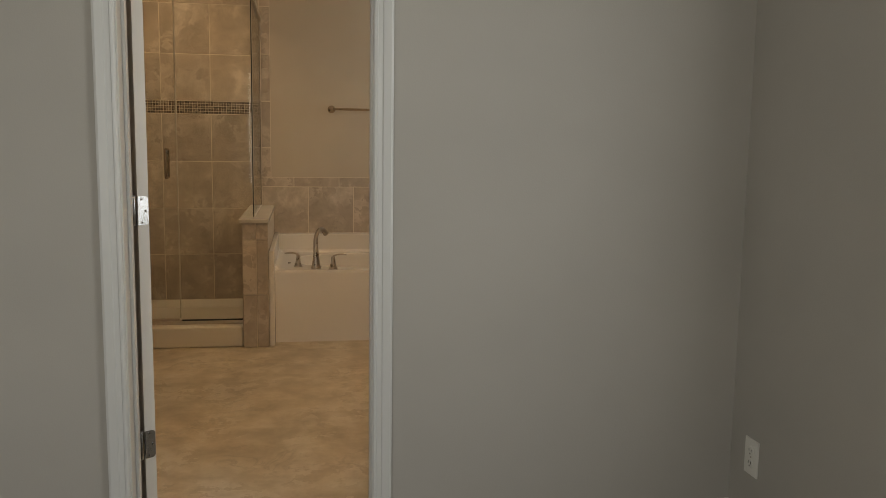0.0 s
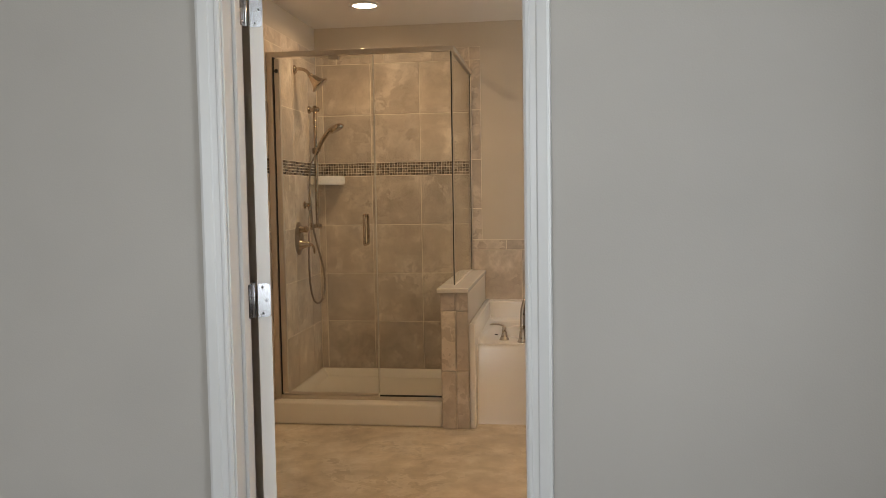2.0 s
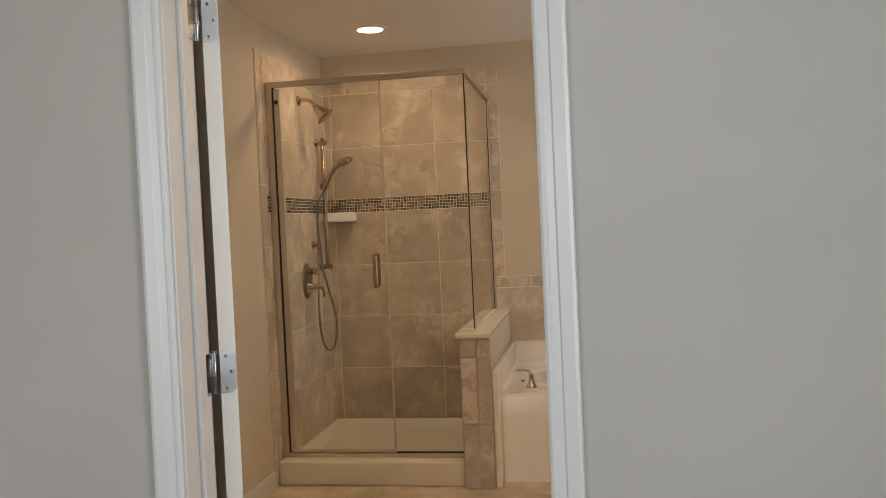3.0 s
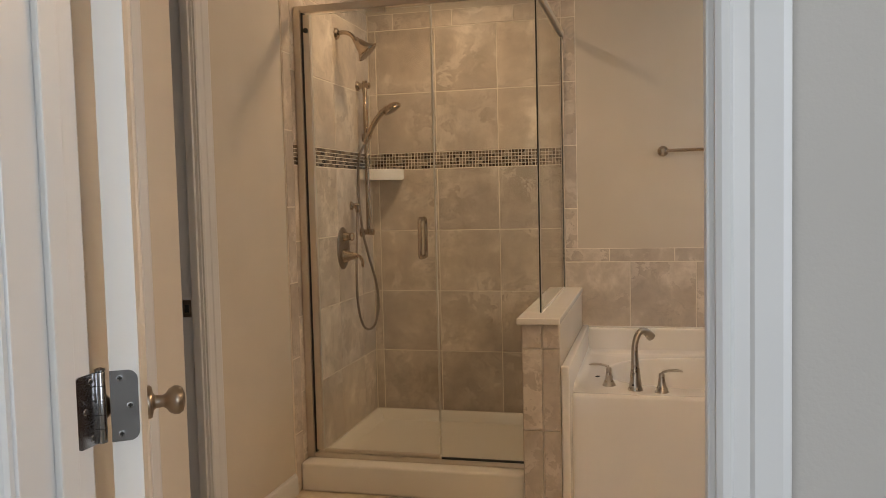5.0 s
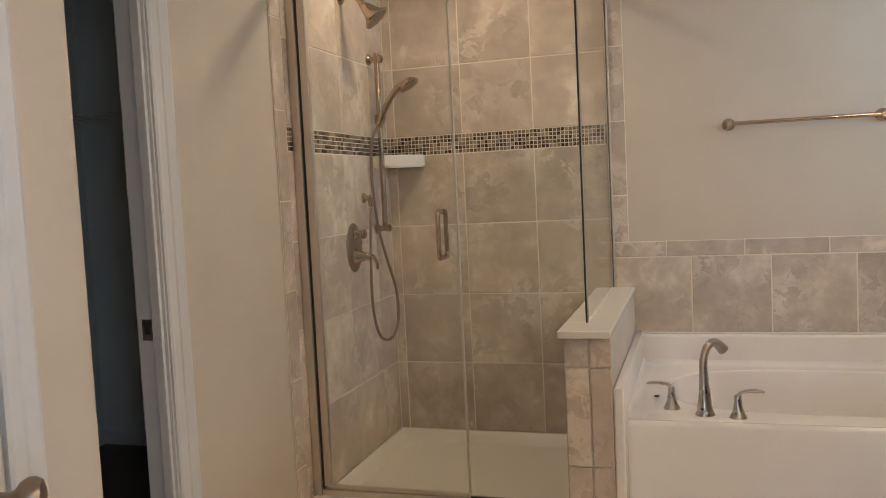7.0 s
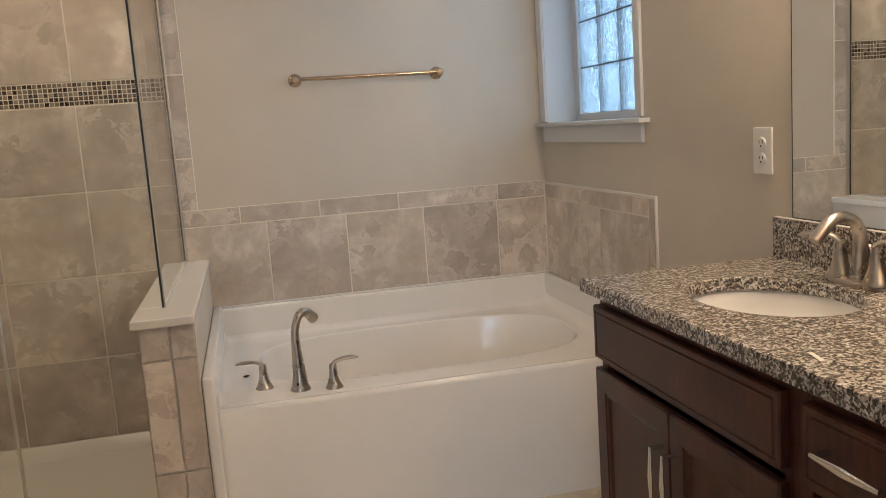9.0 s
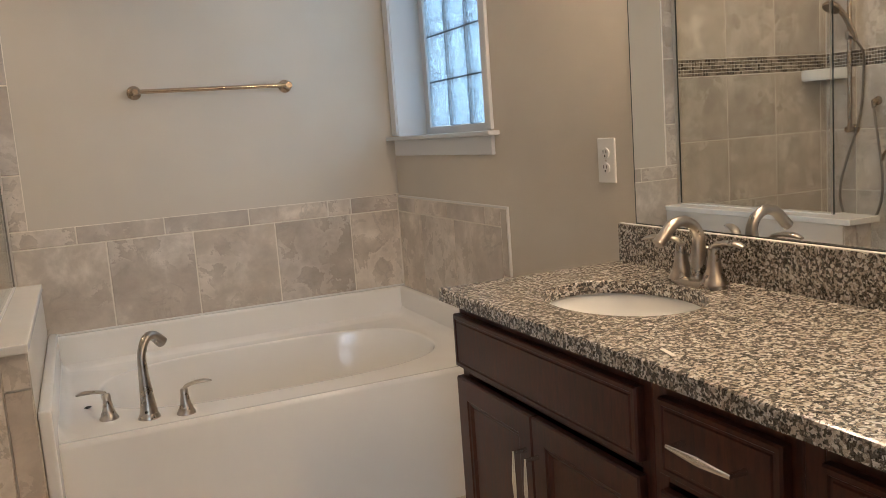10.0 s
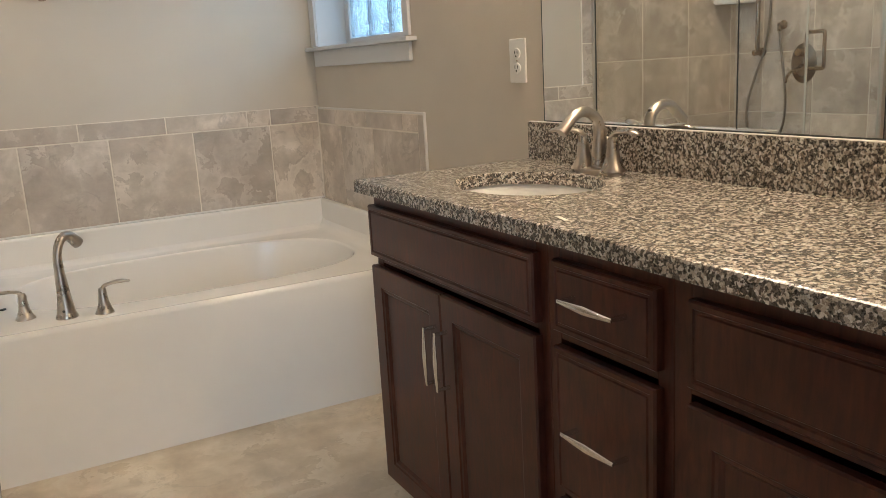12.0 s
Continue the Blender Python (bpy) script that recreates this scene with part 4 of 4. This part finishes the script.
def lever_handle(name, x, y, z, swing, parent, k=1.0):
    """A flared base with a flat blade that reaches out towards swing degrees."""
    hb = part(name, lathe([(0.029 * k, 0), (0.029 * k, 0.003 * k), (0.024 * k, 0.012 * k), (0.016 * k, 0.034 * k), (0.0125 * k, 0.06 * k), (0.0125 * k, 0.074 * k), (0.009 * k, 0.08 * k)], Matrix.Translation((x, y, z))), NICKEL, parent, "", True)
    c, s = math.cos(radians(swing)), math.sin(radians(swing))
    pts = smooth_line([(x - c * 0.004, y - s * 0.004, z + 0.066 * k), (x + c * 0.006 * k, y + s * 0.006 * k, z + 0.083 * k), (x + c * 0.03 * k, y + s * 0.03 * k, z + 0.09 * k), (x + c * 0.062 * k, y + s * 0.062 * k, z + 0.0905 * k), (x + c * 0.086 * k, y + s * 0.086 * k, z + 0.086 * k)])
    part("blade", tube(pts, spread_radii([0.011 * k, 0.011 * k, 0.011 * k, 0.0125 * k, 0.006 * k], len(pts)), 14, 0.5, (0, 0, 1)), NICKEL, hb, "", True)
    return hb


tf = thing("bathtub_faucet", (0.657, 6.208, DECK), "brushed nickel deck-mounted bathtub faucet with two lever handles", "faucet")
part("base", lathe([(0.033, 0), (0.033, 0.004), (0.028, 0.016)], Matrix.Translation((0.657, 6.208, DECK))), NICKEL, tf, "", True)
sp = smooth_line([(0.657, 6.208, DECK + 0.008), (0.657, 6.208, DECK + 0.06), (0.655, 6.21, DECK + 0.14), (0.657, 6.214, DECK + 0.198), (0.673, 6.23, DECK + 0.238), (0.697, 6.254, DECK + 0.243), (0.723, 6.279, DECK + 0.214)])
part("spout", tube(sp, spread_radii([0.029, 0.021, 0.015, 0.0132, 0.0135, 0.0155, 0.019], len(sp)), 18), NICKEL, tf, "", True)
part("set_screw", lathe([(0.0045, 0), (0.004, 0.002)], pose(0.648, 6.18, DECK + 0.026, 78, 0, -16), 10), SLOT, tf, "small dark set screw")
lever_handle("handle", 0.544, 6.278, DECK, 172, tf)
lever_handle("handle", 0.764, 6.183, DECK, 8, tf)

# towel bar
tb = thing("towel_bar", (1.084, 7.063, 1.482), "brushed nickel towel bar on the wall over the bathtub", "towel bar")
for x in (0.787, 1.381):
    part("post", lathe([(0.027, 0), (0.027, 0.004), (0.022, 0.009), (0.013, 0.013), (0.012, 0.05), (0.0155, 0.054), (0.0155, 0.074), (0.011, 0.078)], pose(x, 7.063, 1.482, 90)), SHOWER_METAL, tb, "", True)
part("bar", tube([(0.787, 7.0, 1.482), (1.381, 7.0, 1.482)], 0.0085), SHOWER_METAL, tb, "", True)

# ---- vanity ----
FX, BACK = 1.352, 1.8460
TOE = 0.065


def front_place(u, v, d):
    return (FX - 0.02 + d, u, v)


SLAB_EDGE = [(0.0, 0.004), (0.003, 0.0), (0.0105, 0.0), (0.0125, 0.0028), (0.0165, 0.0028), (0.0185, 0.0)]
DOOR_EDGE = [(0.0, 0.004), (0.003, 0.0), (0.05, 0.0), (0.053, 0.003), (0.059, 0.004), (0.066, 0.0095)]


def pull(parent, y, z, upright):
    """A bowed flat bar on two posts."""
    h = 0.068
    ax = (lambda s, d: (FX - 0.02 - d, y, z + s)) if upright else (lambda s, d: (FX - 0.02 - d, y - s, z))
    pts = [ax(h * t, 0.031 + 0.0015 * (1 - t * t)) for t in np.linspace(-1, 1, 13)]
    rad = [0.0036 + 0.0042 * (1 - abs(t)) for t in np.linspace(-1, 1, 13)]
    p = part("pull", tube(pts, rad, 10, 0.55, (1, 0, 0)), CHROME, parent, "polished bowed bar pull", True)
    for s in (-h * 0.94, h * 0.94):
        part("post", tube([ax(s, -0.001), ax(s, 0.031)], [0.0052, 0.0038], 10), CHROME, p, "", True)


def cabinet(y0, y1, kind):
    """One unit between y0 and y1, with a face frame and overlay fronts."""
    label = {"sink": "espresso-stained wooden sink base cabinet with two doors", "drawers": "espresso-stained wooden three-drawer base cabinet"}[kind]
    c = thing("vanity_cabinet", ((FX + BACK) / 2, (y0 + y1) / 2, 0), label, "cabinet", "vanity cabinets")
    body = bmesh.new()
    for lo, hi in (((FX + 0.02, y0 + 0.0005, TOE), (BACK, y0 + 0.018, 0.84)), ((FX + 0.02, y1 - 0.018, TOE), (BACK, y1 - 0.0005, 0.84)), ((BACK - 0.01, y0 + 0.018, TOE), (BACK, y1 - 0.018, 0.84)), ((FX + 0.02, y0 + 0.018, TOE), (BACK - 0.01, y1 - 0.018, TOE + 0.016))):
        box(lo, hi, bm=body)
    part("body", body, WOOD, c)
    frame_ = bmesh.new()
    st = 0.034
    for lo, hi in (((FX, y0 + 0.0005, TOE), (FX + 0.02, y0 + st, 0.84)), ((FX, y1 - st, TOE), (FX + 0.02, y1 - 0.0005, 0.84)), ((FX, y0 + st, 0.80), (FX + 0.02, y1 - st, 0.84)), ((FX, y0 + st, 0.662), (FX + 0.02, y1 - st, 0.702)), ((FX, y0 + st, TOE), (FX + 0.02, y1 - st, TOE + 0.035))):
        box(lo, hi, 0.001, 1, frame_)
    part("face_frame", frame_, WOOD, c)
    part("toe_kick", box((FX + 0.06, y0 + 0.001, 0.0), (FX + 0.075, y1 - 0.001, TOE)), WOOD, c)
    if kind == "sink":
        a, b = y0 + 0.022, y1 - 0.002 if y1 > 5 else y1 - 0.043
        part("false_front", ring_loft(a, b, 0.679, 0.809, SLAB_EDGE, front_place, 0.019), WOOD, c)
        mid = (a + b) / 2
        for u0, u1, hy_ in ((a, mid - 0.002, mid - 0.025), (mid + 0.002, b, mid + 0.025)):
            d = part("cabinet_door", ring_loft(u0, u1, TOE + 0.004, 0.654, DOOR_EDGE, front_place, 0.019), WOOD, c)
            pull(d, hy_, 0.511, True)
    else:
        a, b = y0 + 0.02, y1 - 0.034
        for z0, z1 in ((0.682, 0.809), (0.38, 0.654), (TOE + 0.006, 0.36)):
            d = part("drawer", ring_loft(a, b, z0, z1, SLAB_EDGE, front_place, 0.019), WOOD, c)
            pull(d, (a + b) / 2, z0 + (z1 - z0) * (0.56 if z1 > 0.8 else 0.5), False)
    return c


cabinet(4.643, 5.387, "sink")
cabinet(4.334, 4.643, "drawers")
cabinet(3.6, 4.334, "sink")


def worktop():
    """Granite slab with two oval cut-outs and a rounded front edge."""
    c = thing("countertop", (1.58, 4.48, 0.843), "speckled brown and black polished granite vanity top", "countertop")
    x0, x1, y0, y1, z0, z1, r = 1.307, 1.846, 3.57, 5.4, 0.843, 0.874, 0.006
    b = bmesh.new()
    sinks = [(1.565, 5.015), (1.565, 3.93)]
    split = [y0, (sinks[0][1] + sinks[1][1]) / 2, y1]
    for (sx, sy), lo, hi in zip(sinks[::-1], split, split[1:]):
        corners = [math.atan2(yy - sy, xx - sx) % (2 * math.pi) for xx in (x0 + r, x1) for yy in (lo + (r if lo == y0 else 0), hi - (r if hi == y1 else 0))]
        ang = sorted([2 * math.pi * i / 72 for i in range(72)] + corners)
        rect, oval, low = [], [], []
        for a in ang:
            co, si = math.cos(a), math.sin(a)
            kx = ((x1 - sx) if co > 0 else (sx - x0 - r)) / max(abs(co), 1e-9)
            ky = ((hi - (r if hi == y1 else 0) - sy) if si > 0 else (sy - lo - (r if lo == y0 else 0))) / max(abs(si), 1e-9)
            k = min(kx, ky)
            rect.append(b.verts.new((sx + k * co, sy + k * si, z1)))
            q = 1 / math.sqrt((co / 0.152) ** 2 + (si / 0.2) ** 2)
            oval.append([b.verts.new((sx + (q + d) * co, sy + (q + d) * si, zz)) for d, zz in ((0.002, z1), (0.0, z1 - 0.002), (0.0, z0 + 0.001))])
        n_ = len(ang)
        for i in range(n_):
            j = (i + 1) % n_
            b.faces.new((rect[i], rect[j], oval[j][0], oval[i][0]))
            for k in range(2):
                b.faces.new((oval[i][k], oval[j][k], oval[j][k + 1], oval[i][k + 1]))
    part("slab_top", b, GRANITE, c)
    part("front_edge", extrude_profile([(0.0, z0), (0.0, z1 - r), (r * 0.3, z1 - r * 0.3), (r, z1), (0.045, z1 - 0.0015), (0.045, z0)], lambda u, v, s: (x0 + u, s, v), y0, y1), GRANITE, c)
    part("end_edge", extrude_profile([(0.0, z0), (0.0, z1 - r), (r * 0.3, z1 - r * 0.3), (r, z1), (0.045, z1 - 0.0015), (0.045, z0)], lambda u, v, s: (s, y1 - u, v), x0 + 0.006, x1), GRANITE, c)
    part("slab_bottom", box((x0 + 0.05, y0, z0), (x1, 3.73, z0 + 0.004)), GRANITE, c)
    return sinks


sinks = worktop()
splash = thing("backsplash", (1.836, 4.48, 0.874), "speckled granite backsplash along the wall", "backsplash")
part("slab", box((1.826, 3.57, 0.874), (1.846, 5.386, 0.975), 0.002, 2), GRANITE, splash)
part("caulk_bead", box((1.8295, 3.575, 0.9748), (1.8405, 5.384, 0.9768), 0.0006, 1), CAULK, splash, "white caulk line under the mirror")


def sink_bowl():
    b = bmesh.new()
    loops_ = []
    for k, z in ((1.1, -0.001), (1.02, -0.001), (1.0, -0.006), (0.97, -0.03), (0.9, -0.075), (0.75, -0.115), (0.5, -0.135), (0.16, -0.126)):
        loops_.append([b.verts.new((0.158 * k * math.cos(a), 0.206 * k * math.sin(a), z)) for a in (2 * math.pi * i / 56 for i in range(56))])
    for p, q in zip(loops_, loops_[1:]):
        for i in range(56):
            b.faces.new((p[i], p[(i + 1) % 56], q[(i + 1) % 56], q[i]))
    b.faces.new(loops_[-1])
    return b


def vanity_sink(x, y):
    s = thing("sink", (x, y, 0.704), "white oval undermount china sink in the granite top", "sink", "vanity sinks")
    part("bowl", moved(sink_bowl(), Matrix.Translation((x, y, 0.843))), CERAMIC, s, "", True)
    part("drain", lathe([(0.022, 0), (0.022, 0.003), (0.014, 0.005)], Matrix.Translation((x, y, 0.7005))), NICKEL, s, "", True)


def vanity_faucet(x, y, z=0.874):
    f_ = thing("vanity_faucet", (x, y, z), "brushed nickel arched two-handle vanity faucet", "faucet", "vanity faucets")
    base = lathe([(0.03, 0), (0.03, 0.006), (0.027, 0.012), (0.022, 0.014)], Matrix.Translation((x, y, z)) @ Matrix.Diagonal((0.95, 2.75, 1, 1)), 40)
    part("base_plate", base, NICKEL, f_, "", True)
    r = 0.047
    pts = [(x + 0.006 * t, y, z + 0.008 + 0.09 * t) for t in (0, 0.3, 0.6, 0.85)]
    pts += [(x + 0.006 - r + r * math.cos(radians(a)), y, z + 0.098 + r * math.sin(radians(a))) for a in range(0, 139, 9)]
    pts += [(pts[-1][0] - 0.0707 * s, y, pts[-1][2] - 0.0707 * s) for s in (0.2, 0.42)]
    part("spout", tube(pts, spread_radii([0.0175, 0.0145, 0.013, 0.0122, 0.0122, 0.0128, 0.0135], len(pts)), 20), NICKEL, f_, "", True)
    part("lift_rod", tube([(x + 0.026, y - 0.004, z + 0.01), (x + 0.026, y - 0.004, z + 0.072)], 0.0032, 10), NICKEL, f_, "", True)
    part("lift_knob", lathe([(0.004, 0), (0.007, 0.004), (0.007, 0.01), (0.003, 0.014)], Matrix.Translation((x + 0.026, y - 0.004, z + 0.07))), NICKEL, f_, "", True)
    lever_handle("handle", x, y + 0.053, z + 0.008, 118, f_, 1.02)
    lever_handle("handle", x, y - 0.053, z + 0.008, 272, f_, 1.02)


for sx, sy in sinks:
    vanity_sink(sx, sy)
    vanity_faucet(sx + 0.195, sy - 0.01)

# thin pale sliver, slightly curved, on the granite top
scrap = box((-0.0042, -0.022, 0.0003), (0.0042, 0.022, 0.0011), 0.0003, 1)
for v in scrap.verts:
    v.co.x += 0.004 * math.sin(v.co.y * 90)
    v.co.z += 0.0012 * (v.co.y / 0.024) ** 2
tagged(finish("paper_scrap", moved(scrap, pose(1.361, 4.612, 0.874, 0, 0, -5)), CAP_STONE), "thin pale sliver on the granite top", "scrap")

mir = thing("mirror", (1.8445, 4.45, 0.977), "large frameless mirror over the vanity top", "mirror")
part("mirror_glass", box((1.8415, 3.59, 0.979), (1.8472, 5.326, 2.0), 0.0008, 1), MIRROR, mir)
for lo, hi in (((1.8408, 5.326, 0.977), (1.8475, 5.3277, 2.002)), ((1.8408, 3.5865, 0.977), (1.8475, 3.59, 2.002)), ((1.8408, 3.59, 0.976), (1.8475, 5.326, 0.979)), ((1.8408, 3.59, 2.0), (1.8475, 5.326, 2.002))):
    part("mirror_edge", box(lo, hi), GLASS_EDGE, mir, "dark ground mirror edge")


# ---- outlets ----
def outlet(name, centre, turn, label):
    """A duplex receptacle; its plate looks along local -y."""
    m = Matrix.Translation(centre) @ pose(0, 0, 0, 0, 0, turn)
    o = thing(name, centre, label, "outlet")
    part("plate", moved(box((-0.039, -0.006, -0.06), (0.039, 0.0, 0.06), 0.003, 2), m), PLASTIC, o)
    for z in (-0.02, 0.02):
        face = lathe([(0.0175, 0), (0.0175, 0.003), (0.0165, 0.004)], m @ pose(0, -0.0055, z, 90) @ Matrix.Diagonal((1, 0.82, 1, 1)), 24)
        r_ = part("receptacle", face, PLASTIC, o)
        # slots and ground hole are dark pieces, their inner shade put into the colour
        for u in (-0.0065, 0.0065):
            part("slot", moved(box((u - 0.0011, -0.0103, z - 0.001), (u + 0.0011, -0.0092, z + 0.0075)), m), SLOT, r_)
        part("ground_hole", lathe([(0.0026, 0), (0.0026, 0.001)], m @ pose(0, -0.0093, z - 0.0075, 90), 12), SLOT, r_)
    part("screw", lathe([(0.0032, 0), (0.0028, 0.0012)], m @ pose(0, -0.006, 0, 90), 12), NICKEL, o)
    return o


outlet("wall_outlet", (1.848, 5.449, 1.139), -90, "ivory white duplex outlet beside the mirror")
outlet("wall_outlet", (2.0, 3.265, 0.255), -90, "ivory white duplex outlet low on the grey wall")


# ---- recessed lamps ----
def downlight(x, y):
    d = thing("ceiling_light", (x, y, CEIL), "round recessed ceiling light with a white trim ring", "ceiling light", "recessed lights")
    part("trim_ring", lathe([(0.07, -0.001), (0.074, -0.006), (0.086, -0.007), (0.095, -0.003), (0.096, 0.0)], Matrix.Translation((x, y, CEIL)), 40, False), TRIM, d, "", True)
    part("lens", lathe([(0.072, 0.0), (0.071, -0.004), (0.001, -0.0045)], Matrix.Translation((x, y, CEIL)), 40), LAMP_LENS, d, "glowing frosted lens")


downlight(-0.284, 6.434)


# ---- lamps over the mirror ----
def vanity_light(y):
    v = thing("vanity_light", (1.848, y, 2.17), "brushed nickel wall light bar with two frosted glass shades", "wall light", "vanity lights")
    part("back_plate", box((1.83, y - 0.27, 2.165), (1.8475, y + 0.27, 2.225), 0.006, 2), NICKEL, v)
    for dy in (-0.17, 0.17):
        part("arm", tube(smooth_line([(1.833, y + dy, 2.195), (1.768, y + dy, 2.215), (1.718, y + dy, 2.225), (1.708, y + dy, 2.21)]), 0.008), NICKEL, v, "", True)
        part("cup", lathe([(0.022, 0.0), (0.028, -0.01), (0.028, -0.03)], Matrix.Translation((1.708, y + dy, 2.215)), 24), NICKEL, v, "", True)
        part("shade", lathe([(0.028, 0.0), (0.045, -0.02), (0.058, -0.06), (0.066, -0.11), (0.063, -0.11), (0.055, -0.06), (0.042, -0.02), (0.026, -0.003)], Matrix.Translation((1.708, y + dy, 2.19)), 28, False), SHADE_GLASS, v, "glowing frosted glass shade", True)


for y in (5.02, 3.96):
    vanity_light(y)

# ---- wire shelf in the closet ----
ws = thing("wire_shelf", (-1.6, 6.7, 1.68), "white wire closet shelf with a hanging rail", "shelf")
for y in (6.58, 6.72, 6.87):
    part("rail_wire", tube([(-2.38, y, 1.7), (-0.96, y, 1.7)], 0.0035, 8), TRIM, ws)
part("front_lip", tube([(-2.38, 6.58, 1.672), (-0.96, 6.58, 1.672)], 0.0035, 8), TRIM, ws)
wire = finish("cross_wire", tube([(0, 6.58, 1.704), (0, 6.87, 1.704)], 0.002, 6), TRIM)
wire.parent, wire.matrix_parent_inverse = ws, Matrix.Translation(ws.location).inverted()
wire.location.x = -2.36
for i in range(1, 47):
    w2 = wire.copy()
    scene.collection.objects.link(w2)
    w2.location.x = -2.36 + i * 0.03
